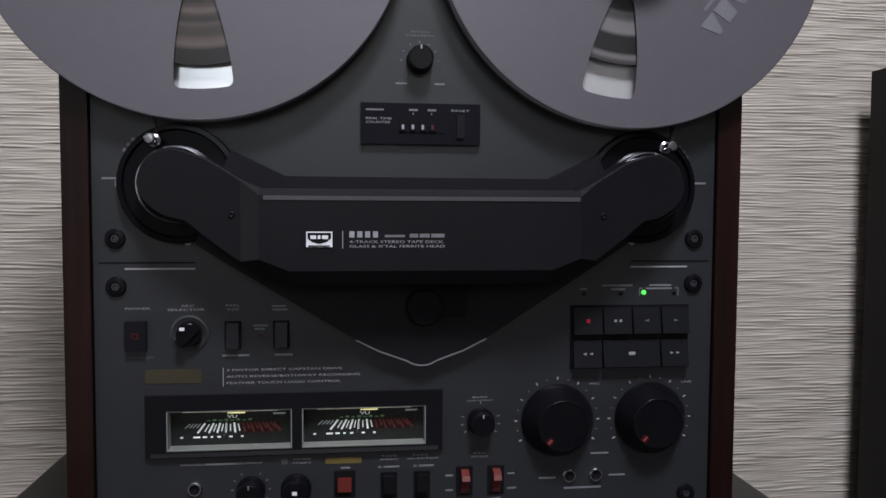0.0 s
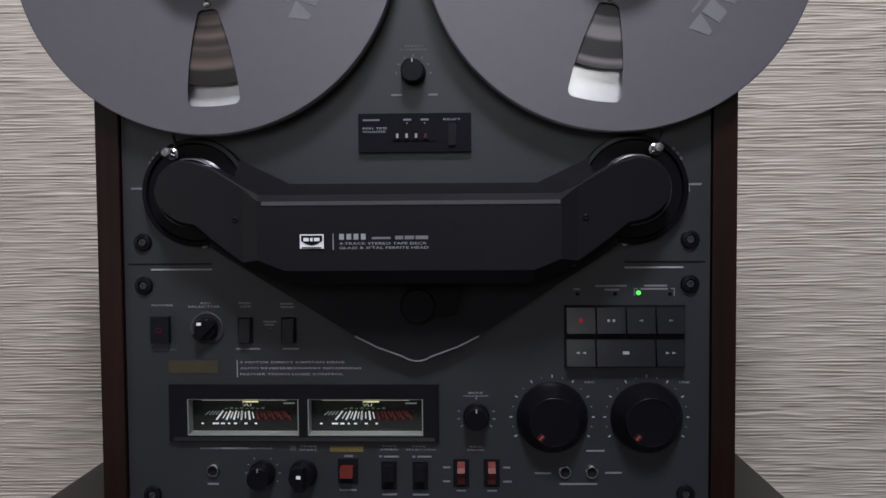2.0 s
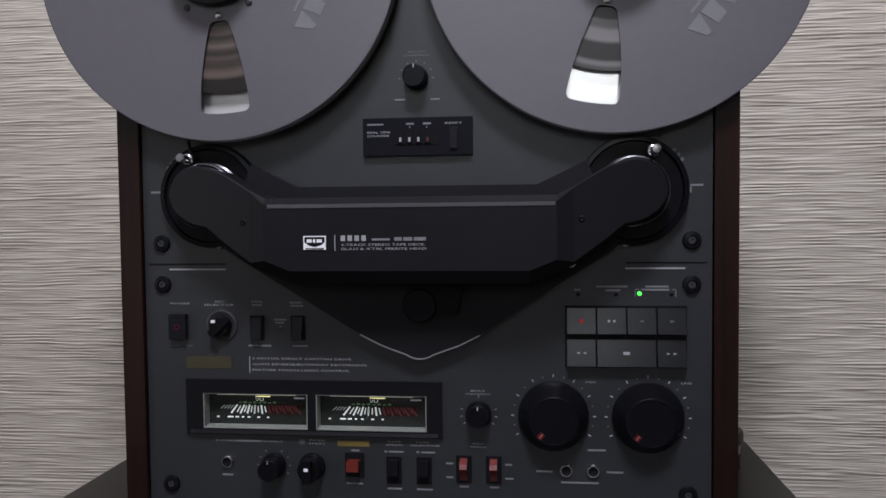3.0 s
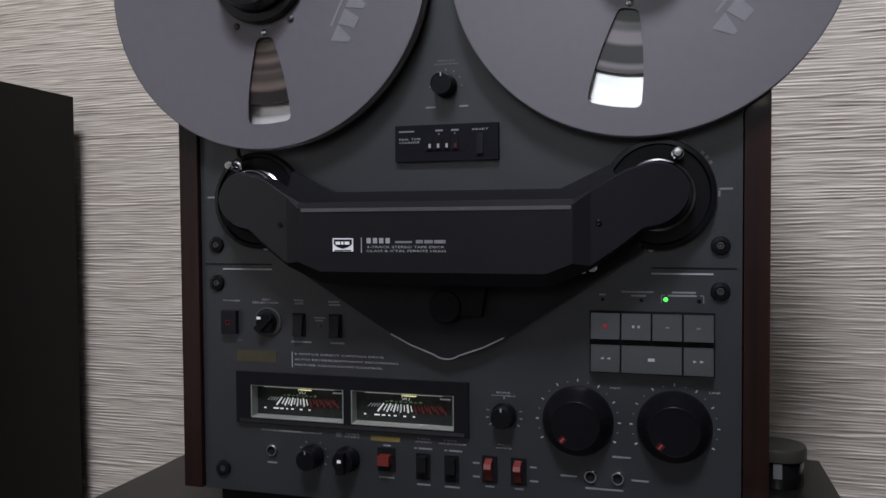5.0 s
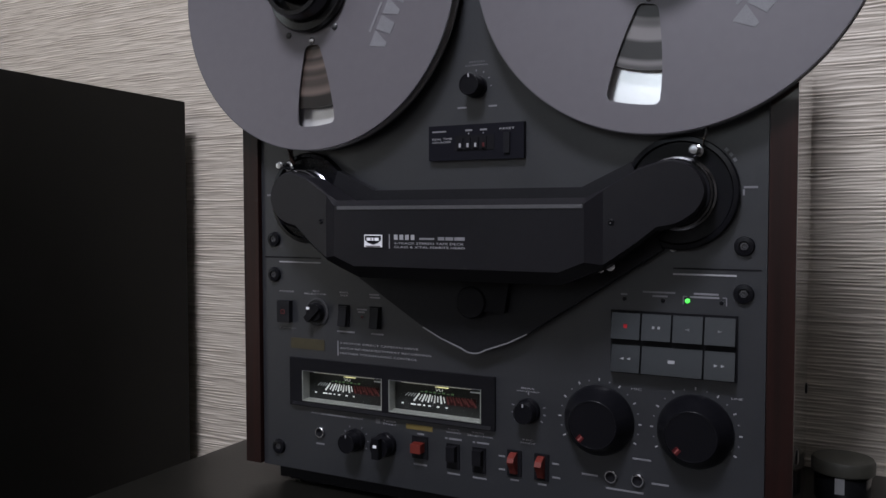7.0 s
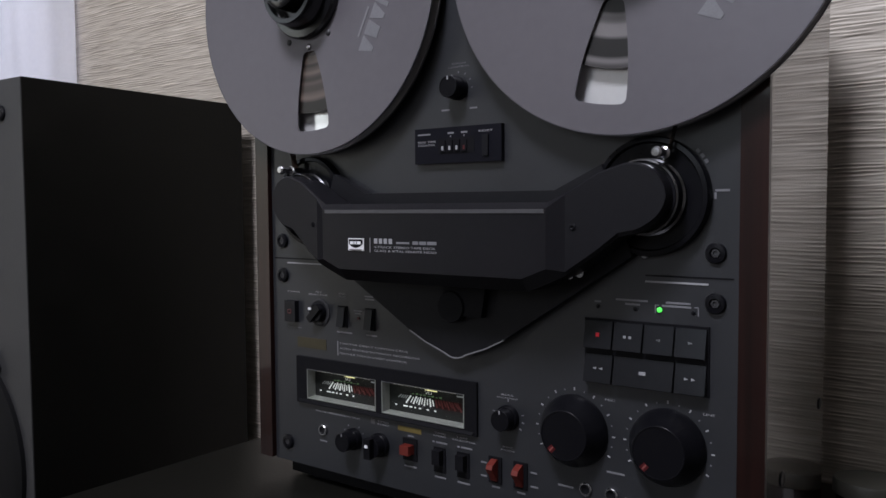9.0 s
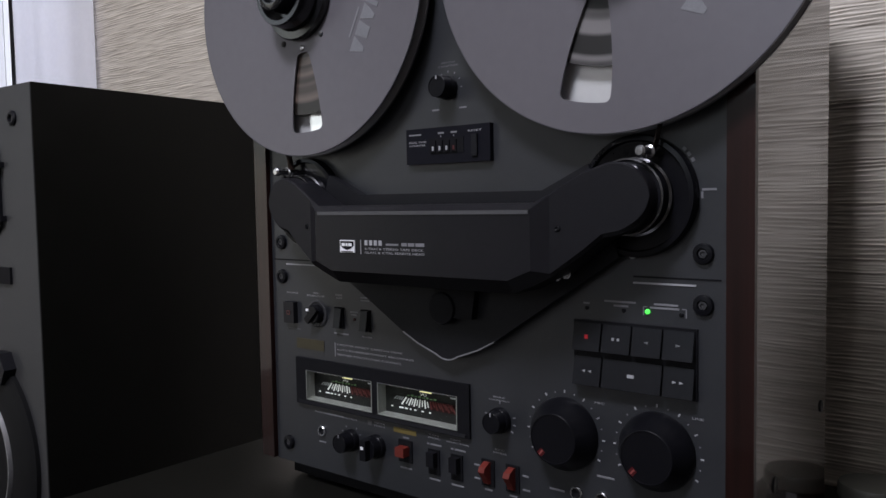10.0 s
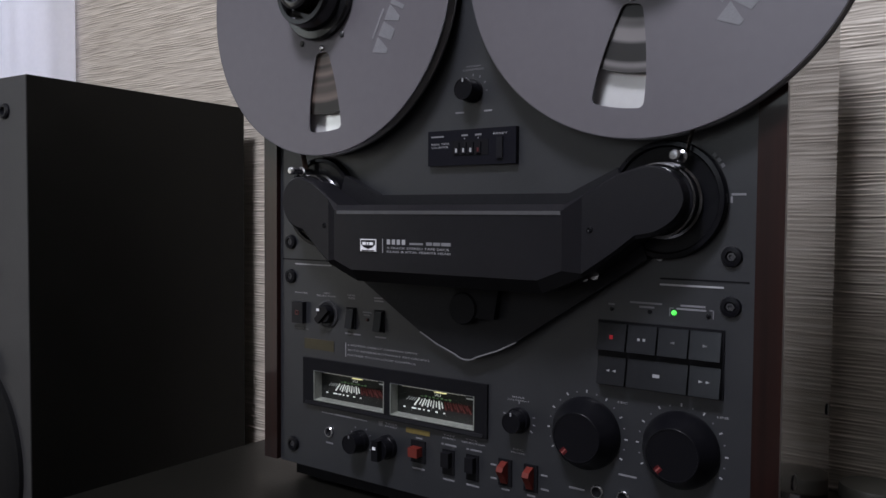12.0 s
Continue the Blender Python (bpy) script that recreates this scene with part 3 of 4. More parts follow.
# tape tension discs with chrome rings and guides
for sx in (-1, 1):
    disc = part("tension_disc", lathe(sx * 0.1500, 0.2475, [(0.0375, 0.0), (0.0375, -0.006), (0.0368, -0.0075), (0.034, -0.0078), (0.033, -0.0055), (0.020, -0.0055), (0, -0.0055)], 64), M_DISC, deck, "glossy black tension arm disc", smooth=True)
    part("ring", lathe(sx * 0.1497, 0.2470, [(0.0228, -0.0050), (0.0242, -0.0060), (0.0242, -0.0078), (0.0228, -0.0088)], 56), M_RING, disc, "chrome ring", smooth=True)
    part("roller", lathe(sx * 0.1497, 0.2470, [(0.0218, -0.0056), (0.0218, -0.0180), (0, -0.0180)], 56), M_BLACK, disc, smooth=True)
    part("ring", lathe(sx * 0.1497, 0.2470, [(0.0220, -0.0172), (0.0233, -0.0176), (0.0233, -0.0184), (0.0222, -0.0188), (0.0215, -0.0180)], 56), M_RING, disc, "chrome ring", smooth=True)
    g = part("guide_post", lathe(sx * 0.1625, 0.2735, [(0.0026, -0.0055), (0.0026, -0.0130), (0.0040, -0.0136), (0.0040, -0.0150), (0.0028, -0.0156), (0.0026, -0.0235), (0.0034, -0.0240), (0.0034, -0.0268), (0.0024, -0.0280), (0, -0.0282)], 24), M_CHROME, disc, "chrome tape guide", smooth=True)
    part("stop_pin", lathe(sx * 0.1855, 0.2445, [(0.0016, 0.0), (0.0016, -0.004), (0, -0.004)], 12), M_STEEL, deck, smooth=True)
    x0, x1 = sorted((sx * 0.1890, sx * 0.1975))
    part("printed_mark", box(x0, x1, -0.0004, 0.0, 0.2500, 0.2514), M_PRINT_DIM, deck)
    x0, x1 = sorted((sx * 0.1885, sx * 0.1897))
    part("printed_mark", box(x0, x1, -0.0004, 0.0, 0.2455, 0.2495), M_PRINT_DIM, deck)
    bm = bmesh.new()
    for a in range(62, 80, 6):
        aa = a if sx > 0 else 180 - a
        ca, sa = math.cos(radians(aa - 30 * sx)), math.sin(radians(aa - 30 * sx))
        plank(bm, sx * 0.150 + 0.0385 * ca, 0.2475 + 0.0385 * sa, sx * 0.150 + 0.0405 * ca, 0.2475 + 0.0405 * sa, 0.0024, 0.0, 0.0005)
    part("printed_mark", bm, M_PRINT_DIM, deck)

# head base plate with its rounded lower tip
tip = arc(0.0025, 0.1475, 0.0165, 235, 305, 8)
outline = [(-0.118, 0.2690), (-0.084, 0.2528), (0.085, 0.2524), (0.119, 0.2685), (0.140, 0.2100), (0.128, 0.2020), (0.045, 0.1480), (0.030, 0.1405)] + tip[::-1] + [(-0.025, 0.1405), (-0.040, 0.1480), (-0.128, 0.2020), (-0.140, 0.2100)]
base = part("head_base", prism(outline, -0.0090, 0.0, 0.0016, 3), M_BASE, deck, "black head base plate")
bm = bmesh.new()
lip = [(0.045, 0.1480), (0.030, 0.1405)] + tip[::-1] + [(-0.025, 0.1405), (-0.040, 0.1480)]
for (ax, az), (bx, bz) in zip(lip, lip[1:]):
    plank(bm, ax, az - 0.0002, bx, bz - 0.0002, 0.0010, -0.0078, 0.0016)
part("edge_strip", bm, M_LIP, base, "silver edge strip")
part("pinch_roller", lathe(0.0036, 0.1694, [(0.0120, -0.0050), (0.0120, -0.0150), (0.0110, -0.0165), (0, -0.0165)], 40), M_MATT, base, smooth=True)
part("roller_arm", prism([(0.004, 0.163), (0.030, 0.163), (0.034, 0.188), (-0.006, 0.188)], -0.0150, -0.0050, 0.001), M_MATT, base)


for gx_, gz_, gr_ in ((0.1075, 0.1990, 0.0026), (0.1010, 0.1965, 0.0018), (-0.1075, 0.1990, 0.0026)):
    part("tape_guide", lathe(gx_, gz_, [(gr_, -0.0050), (gr_, -0.0150), (gr_ * 1.3, -0.0154), (gr_ * 1.3, -0.0172), (0, -0.0176)], 18), M_CHROME, base, "small chrome tape guide", smooth=True)
for sx in (-1, 1):
    part("plate_screw", lathe(sx * 0.1455, 0.2108, [(0.0022, 0.0), (0.0022, -0.0022), (0.0012, -0.0028), (0, -0.0028)], 14), M_STEEL, deck, smooth=True)


def head_cover():
    """Long cover with a raised middle face and two arms that end in half rounds."""
    fold, bend, yf, ya, yb = 0.0975, 0.1085, -0.0435, -0.0298, -0.0110
    c, cz, r = 0.1490, 0.2472, 0.0206
    top, low = 0.2445, 0.1865
    rows = [(0.0, top, low, yf), (0.080, top, low, yf), (fold, top, 0.1935, yf), (bend, 0.2500, 0.1985, ya), (0.1200, 0.2570, 0.2065, ya), (0.1300, 0.2628, 0.2138, ya)]
    for a in np.linspace(112, 4, 20):
        x = c + r * math.cos(radians(a))
        rise = r * math.sin(radians(a))
        drop = rise if a < 90 else r
        rows.append((x, cz + rise, cz - drop - (0.0035 * (a - 60) / 52 if a > 60 else 0), ya))
    rows = [(x, zt, zb, yf if x <= fold else (-0.0385 if x <= bend else -0.0385 + (ya + 0.0385) * (x - bend) / (c + r - bend))) for x, zt, zb, y in rows]
    cols = []
    for x, zt, zb, y in rows:
        room = (zt - zb) * 0.25
        chamfer = min(room, 0.0040 if x <= fold else 0.0012)
        under = min(room, 0.0075 if x <= fold else 0.0020)
        cols.append([(x, yb, zt), (x, y + chamfer, zt), (x, y, zt - chamfer), (x, y, zb + under * 1.2), (x, y + under, zb), (x, yb, zb)])
    bm = bmesh.new()
    full = [[(-x, y, z) for x, y, z in col] for col in cols[:0:-1]] + cols
    grid = [[bm.verts.new(p) for p in col] for col in full]
    for a, b in zip(grid, grid[1:]):
        for i in range(6):
            j = (i + 1) % 6
            bm.faces.new((a[i], b[i], b[j], a[j]))
    bm.faces.new(grid[0]), bm.faces.new(grid[-1])
    edge_round(bm, 0.0005, 2)
    return bm


cover = part("head_cover", head_cover(), M_COVER, deck, "black head cover with silver lettering", smooth=True)
cover.data.set_sharp_from_angle(angle=radians(11))
YF = -0.0437
# Highlight of the cover's top chamfer, laid on as a paler strip.
part("chamfer_glint", prism([(-0.0945, 0.2376), (0.0965, 0.2376), (0.0965, 0.2402), (-0.0945, 0.2402)], -0.0441, -0.0425), M_CHAMFER_GLINT, cover, "grey strip painted for the lit top chamfer")
for sx in (-1, 1):
    part("cover_screw", lathe(sx * 0.1135, 0.2287, [(0.0022, -0.0365), (0.0022, -0.0382), (0.0012, -0.0386), (0, -0.0376)], 14), M_KNOB, cover, smooth=True)
badge = part("badge", box(-0.0698, -0.0545, YF - 0.0007, YF + 0.0003, 0.2098, 0.2190, 0.0003), M_WHITE, cover, "white badge with a dark shield")
part("shield", prism([(-0.0690, 0.2183), (-0.0553, 0.2183), (-0.0553, 0.2150), (-0.0580, 0.2130), (-0.0621, 0.2118), (-0.0663, 0.2130), (-0.0690, 0.2150)], YF - 0.0010, YF - 0.0006), M_MATT, cover)
marks([(x0, x1, 0.2146, 0.2168) for x0, x1 in ((-0.0674, -0.0640), (-0.0631, -0.0615), (-0.0606, -0.0570))], M_WHITE, cover, YF - 0.0009, "badge_mark")
marks([(-0.0685, -0.0558, 0.2102, 0.2109)], M_DISH, cover, YF - 0.0006, "badge_mark")
part("divider", box(-0.0487, -0.0482, YF - 0.0004, YF + 0.0002, 0.2090, 0.2195), M_PRINT, cover)
marks([(x, x + 0.0030, 0.2155, 0.2192) for x in (-0.0445, -0.0398, -0.0352, -0.0305)], M_PRINT, cover, YF + 0.0001, "brand_mark")
marks(((-0.0235, -0.0115, 0.2157, 0.2171), (-0.0085, -0.0035, 0.2155, 0.2178), (-0.0025, 0.0035, 0.2155, 0.2178), (0.0045, 0.0125, 0.2155, 0.2178)), M_PRINT_DIM, cover, YF + 0.0001, "model_mark")
lettering("4-TRACK STEREO TAPE DECK", -0.0445, 0.0118, 0.2122, 0.2138, YF - 0.0003, M_PRINT, cover)
lettering("GLASS & X'TAL FERRITE HEAD", -0.0445, 0.0127, 0.2095, 0.2111, YF - 0.0003, M_PRINT, cover)


# counter
counter = part("counter_plate", box(-0.0370, 0.0405, -0.0042, 0.0, 0.2742, 0.3005, 0.0006), M_PLATE, deck, "black counter plate")
part("counter_window", box(-0.0145, 0.0175, -0.0046, -0.0040, 0.2815, 0.2925), M_MATT, counter)
for i, (lit) in enumerate((1, 1, 1, 0)):
    x = -0.0100 + i * 0.0064
    wheel = part("digit_wheel", box(x - 0.0022, x + 0.0022, -0.0056, -0.0044, 0.2826, 0.2908, 0.0004), M_MATT, counter)
    part("digit_mark", box(x - 0.0008, x + 0.0008, -0.0059, -0.0055, 0.2836, 0.2866), M_PRINT if lit else M_DARKRED, counter)
part("reset_button", box(0.0250, 0.0300, -0.0058, -0.0040, 0.2785, 0.2935, 0.0006), M_BLACK, counter)
lettering("REAL TIME", -0.0338, -0.0172, 0.2898, 0.2912, -0.0044, M_PRINT, counter)
lettering("COUNTER", -0.0338, -0.0180, 0.2874, 0.2888, -0.0044, M_PRINT, counter)
lettering("RESET", 0.0215, 0.0335, 0.2955, 0.2968, -0.0044, M_PRINT, counter)
marks(((-0.0338, -0.0222, 0.2955, 0.2966), (-0.0060, -0.0005, 0.2955, 0.2968), (0.0060, 0.0115, 0.2955, 0.2968), (-0.0038, -0.0030, 0.2932, 0.2944), (0.0082, 0.0090, 0.2932, 0.2944)), M_PRINT_DIM, counter, -0.0042)


# knobs
def knob(x, z, r, depth, name="knob", mark=None, mark_mat=None, cap=0.80, teeth=24):
    """A turning knob with a skirt, a ribbed grip and a flat cap."""
    c = r * cap
    step = 0.36
    k = part(name, lathe(x, z, [(r, 0.0), (r, -depth * (step - 0.10)), (r * 0.97, -depth * (step - 0.03)), (r * 0.93, -depth * step), (c * 1.04, -depth * step), (c * 1.01, -depth * (step + 0.05)), (c, -depth * 0.94), (c * 0.985, -depth * 0.985), (c * 0.95, -depth), (c * 0.90, -depth), (c * 0.88, -depth * 0.975), (0, -depth * 0.975)], 64), M_KNOB, deck, smooth=True)
    k.data.set_sharp_from_angle(angle=radians(40))
    if mark is not None:
        a = radians(mark)
        bm = bmesh.new()
        r0, r1 = r * cap * 0.64, r * cap * 0.97
        plank(bm, x + r0 * math.cos(a), z + r0 * math.sin(a), x + r1 * math.cos(a), z + r1 * math.sin(a), max(0.0009, r * 0.05), -depth * 0.97, 0.0009)
        part("pointer", bm, mark_mat, k)
    return k


def ticks(x, z, r, angles, length=0.0022, width=0.0006, mat=None):
    for a in angles:
        ca, sa = math.cos(radians(a)), math.sin(radians(a))
        bm = bmesh.new()
        plank(bm, x + r * ca, z + r * sa, x + (r + length) * ca, z + (r + length) * sa, width, 0.0, 0.0004)
        part("scale_tick", bm, mat or M_PRINT_DIM, deck)


def level_knob(x, z, r=0.0248, depth=0.0165):
    """A broad cone that narrows to a flat face with a bright rim."""
    c = r * 0.67
    k = part("level_knob", lathe(x, z, [(r, 0.0), (r, -depth * 0.10), (r * 0.985, -depth * 0.20), (r * 0.93, -depth * 0.38), (r * 0.84, -depth * 0.58), (r * 0.75, -depth * 0.80), (c * 1.045, -depth * 0.93), (c * 1.02, -depth * 0.985), (c, -depth), (c * 0.965, -depth), (c * 0.955, -depth * 0.975), (0, -depth * 0.97)], 72), M_KNOB, deck, "black cone-shaped level knob", smooth=True)
    k.data.set_sharp_from_angle(angle=radians(38))
    ca, sa = math.cos(radians(229)), math.sin(radians(229))
    for r0, r1, wd, y, mt, name in ((0.68, 0.95, 0.0042, 0.0, M_DARKRED, "pointer_patch"), (0.70, 0.93, 0.0010, -0.0002, M_POINTER, "pointer")):
        bm = bmesh.new()
        plank(bm, x + c * r0 * ca, z + c * r0 * sa, x + c * r1 * ca, z + c * r1 * sa, wd, -depth * 0.97 + y, 0.0003)
        part(name, bm, mt, k)


for kx, word in ((0.0957, "MIC"), (0.1608, "LINE")):
    level_knob(kx, 0.0898)
    ticks(kx, 0.0898, 0.0276, [90 + s * a for s in (-1, 1) for a in (30, 60, 90, 118)] + [90], 0.0020, 0.0009, M_PRINT)
    ticks(kx, 0.0898, 0.0276, [90 + s * a for s in (-1, 1) for a in (15, 45, 75, 104)], 0.0010, 0.0008, M_PRINT_DIM)
    lettering(word, kx + 0.0225, kx + 0.0295, 0.1135, 0.1149, -0.0004, M_PRINT, deck)
knob(0.0430, 0.0905, 0.0092, 0.0120, "bias_knob", 90, M_PRINT, 0.82)
ticks(0.0430, 0.0905, 0.0115, [-35, -10, 15, 165, 190, 215, 90], 0.0020, 0.0008, M_PRINT_DIM)
lettering("BIAS", 0.0375, 0.0475, 0.1062, 0.1074, -0.0004, M_PRINT, deck)
lettering("ADJUSTMENT", 0.0335, 0.0515, 0.1038, 0.1050, -0.0004, M_PRINT, deck)
knob(0.0010, 0.3285, 0.0086, 0.0140, "pitch_knob", 90, M_PRINT, 0.92)
ticks(0.0010, 0.3285, 0.0112, [0, 30, 60, 90, 120, 150, 180], 0.0014, 0.0006, M_PRINT_DIM)
lettering("PITCH", -0.0045, 0.0075, 0.3462, 0.3474, -0.0004, M_PRINT_DIM, deck)
lettering("CONTROL", -0.0080, 0.0110, 0.3438, 0.3450, -0.0004, M_PRINT_DIM, deck)
marks(((-0.0145, -0.0070, 0.3130, 0.3142), (0.0110, 0.0175, 0.3130, 0.3142)), M_PRINT_DIM, deck)

# transport buttons
part("button_recess", box(0.1040, 0.1868, -0.0016, 0.0, 0.1248, 0.1680), M_MATT, deck, "black button surround")


def button(x0, x1, z0, z1, shape):
    bm = box(x0, x1, -0.0070, -0.0012, z0, z1, 0.0007)
    for v in bm.verts:
        if v.co.y < -0.004:
            v.co.y += 0.0038 * (v.co.z - z0) / (z1 - z0)
    b = part("button", bm, M_BUTTON, deck, "dark grey push button")
    cx, cz = (x0 + x1) / 2, (z0 + z1) / 2
    bm = bmesh.new()

    def tri(px, d):
        add_prism(bm, [(px - d * 0.0012, cz + 0.0008), (px - d * 0.0012, cz - 0.0008), (px + d * 0.0012, cz)], -0.0056, -0.0046)

    if shape == "rec":
        add_box(bm, cx - 0.0012, cx + 0.0012, -0.0056, -0.0046, cz - 0.0013, cz + 0.0013)
    elif shape == "pause":
        for s in (-1, 1):
            add_box(bm, cx + s * 0.0018 - 0.0008, cx + s * 0.0018 + 0.0008, -0.0056, -0.0046, cz - 0.0008, cz + 0.0008)
    elif shape == "stop":
        add_box(bm, cx - 0.0022, cx + 0.0022, -0.0056, -0.0046, cz - 0.0010, cz + 0.0010)
    elif shape in ("back", "play"):
        tri(cx, -1 if shape == "back" else 1)
        add_box(bm, cx - 0.0012, cx + 0.0012, -0.0056, -0.0046, cz - 0.0003, cz + 0.0003)
    else:
        d = -1 if shape == "rew" else 1
        tri(cx - 0.0022, d), tri(cx + 0.0022, d)
    part("symbol", bm, M_REDLAMP if shape == "rec" else M_PRINT, b)


for x0, x1, s in ((0.1053, 0.1247, "rec"), (0.1260, 0.1452, "pause"), (0.1465, 0.1655, "back"), (0.1668, 0.1857, "play")):
    button(x0, x1, 0.1490, 0.1665, s)
for x0, x1, s in ((0.1053, 0.1247, "rew"), (0.1260, 0.1655, "stop"), (0.1668, 0.1857, "ff")):
    button(x0, x1, 0.1264, 0.1446, s)

# pilot lamps above the buttons
part("pilot_lamp", lathe(0.1550, 0.1763, [(0.0016, 0.0), (0.0016, -0.0010), (0.0011, -0.0016), (0, -0.0019)], 20), M_GREENLAMP, deck, "glowing green pilot lamp", smooth=True)
for x in (0.1130, 0.1765, 0.1390):
    part("pilot_lamp", lathe(x, 0.1758, [(0.0014, 0.0), (0.0014, -0.0006), (0, -0.0012)], 14), M_KNOB, deck, "dark unlit pilot lamp", smooth=True)
for bx, inward in ((0.1522, 1), (0.1795, -1)):
    bm = bmesh.new()
    plank(bm, bx, 0.1740, bx, 0.1792, 0.0006, 0.0, 0.0004)
    plank(bm, bx, 0.1792, bx + inward * 0.0024, 0.1792, 0.0006, 0.0, 0.0004)
    part("bracket_line", bm, M_PRINT_DIM, deck, "thin printed bracket")
for x0, x1, z in ((0.1565, 0.1750, 0.1790), (0.1590, 0.1745, 0.1812), (0.1255, 0.1470, 0.1812), (0.1320, 0.1420, 0.1786), (0.1105, 0.1150, 0.1790)):
    marks([(x0, x1, z - 0.0006, z + 0.0006)], M_PRINT_DIM, deck)

# upper left switches
pw = part("power_switch", box(-0.1845, -0.1715, -0.0050, 0.0, 0.1425, 0.1610, 0.0008), M_BLACK, deck, "black power switch with red lamp")
bm = bmesh.new()
for x0, z0, x1, z1 in ((-0.1798, 0.1502, -0.1762, 0.1502), (-0.1798, 0.1532, -0.1762, 0.1532), (-0.1798, 0.1502, -0.1798, 0.1532), (-0.1762, 0.1502, -0.1762, 0.1532)):
    plank(bm, x0, z0, x1, z1, 0.0008, -0.0049, 0.0006)
part("lamp", bm, M_DARKRED, pw, "dim red lamp outline")
dish = part("selector_dish", lathe(-0.1455, 0.1525, [(0.0118, 0.0), (0.0118, -0.0012), (0.0105, -0.0016), (0.0088, -0.0006), (0, -0.0006)], 48), M_DISH, deck, "dull grey dish", smooth=True)
sel = part("selector_knob", lathe(-0.1455, 0.1525, [(0.0080, -0.0008), (0.0080, -0.0030), (0.0074, -0.0062), (0.0066, -0.0068), (0, -0.0068)], 40), M_KNOB, dish, smooth=True)
part("lever", prism(arc(-0.1455, 0.1525, 0.0086, 25, 65, 4) + arc(-0.1455, 0.1525, 0.0086, 205, 245, 4), -0.0092, -0.0060, 0.0008), M_KNOB, dish)
part("index", box(-0.1500, -0.1470, -0.0098, -0.0090, 0.1556, 0.1576), M_WHITE, dish, "white index mark")
for x in (-0.1185, -0.0880):
    sw = part("rocker_switch", box(x - 0.0052, x + 0.0052, -0.0012, 0.0, 0.1420, 0.1600, 0.0004), M_MATT, deck, "black rocker switch")
    bm = box(x - 0.0038, x + 0.0038, -0.0052, -0.0010, 0.1430, 0.1590, 0.0012)
    for v in bm.verts:
        if v.co.y < -0.003:
            v.co.y += 0.0030 * max(0.0, (v.co.z - 0.1510) / 0.0085)
    part("rocker", bm, M_BLACK, sw)
lettering("POWER", -0.1848, -0.1695, 0.1680, 0.1694, -0.0004, M_PRINT, deck)
lettering("PUSH-PUSH", -0.1850, -0.1680, 0.1368, 0.1380, -0.0004, M_PRINT_DIM, deck)
lettering("REC", -0.1500, -0.1428, 0.1695, 0.1708, -0.0004, M_PRINT, deck)
lettering("SELECTOR", -0.1588, -0.1360, 0.1670, 0.1684, -0.0004, M_PRINT, deck)
lettering("REEL", -0.1228, -0.1140, 0.1695, 0.1708, -0.0004, M_PRINT, deck)
lettering("SIZE", -0.1222, -0.1146, 0.1670, 0.1684, -0.0004, M_PRINT, deck)
marks([(x0, x1, z - 0.0006, z + 0.0006) for x0, x1, z in ((-0.1255, -0.1085, 0.1378), (-0.0925, -0.0810, 0.1378), (-0.1060, -0.0965, 0.1570), (-0.1050, -0.0985, 0.1548), (-0.0940, -0.0850, 0.1695), (-0.0935, -0.0840, 0.1672))], M_PRINT_DIM, deck)
part("pilot_lamp", lathe(-0.1010, 0.1510, [(0.0012, 0.0), (0.0012, -0.0008), (0, -0.0012)], 12), M_DARKRED, deck, "dark red unlit pilot lamp")

# gold plates and the three printed lines
part("gold_plate", box(-0.1735, -0.1385, -0.0004, 0.0, 0.1205, 0.1295), M_GOLD_DIM, deck, "dark gold printed block")
part("gold_plate", box(-0.0600, -0.0365, -0.0004, 0.0, 0.0648, 0.0688), M_GOLD, deck, "dark gold printed block")
part("divider", box(-0.1252, -0.1247, -0.0004, 0.0, 0.1178, 0.1298), M_PRINT, deck)
lettering("3 MOTOR DIRECT CAPSTAN DRIVE", -0.1228, -0.0490, 0.1276, 0.1291, -0.0004, M_PRINT, deck)
lettering("AUTO REVERSE/BOTHWAY RECORDING", -0.1228, -0.0375, 0.1234, 0.1249, -0.0004, M_PRINT, deck)
lettering("FEATHER TOUCH LOGIC CONTROL", -0.1228, -0.0500, 0.1192, 0.1207, -0.0004, M_PRINT, deck)

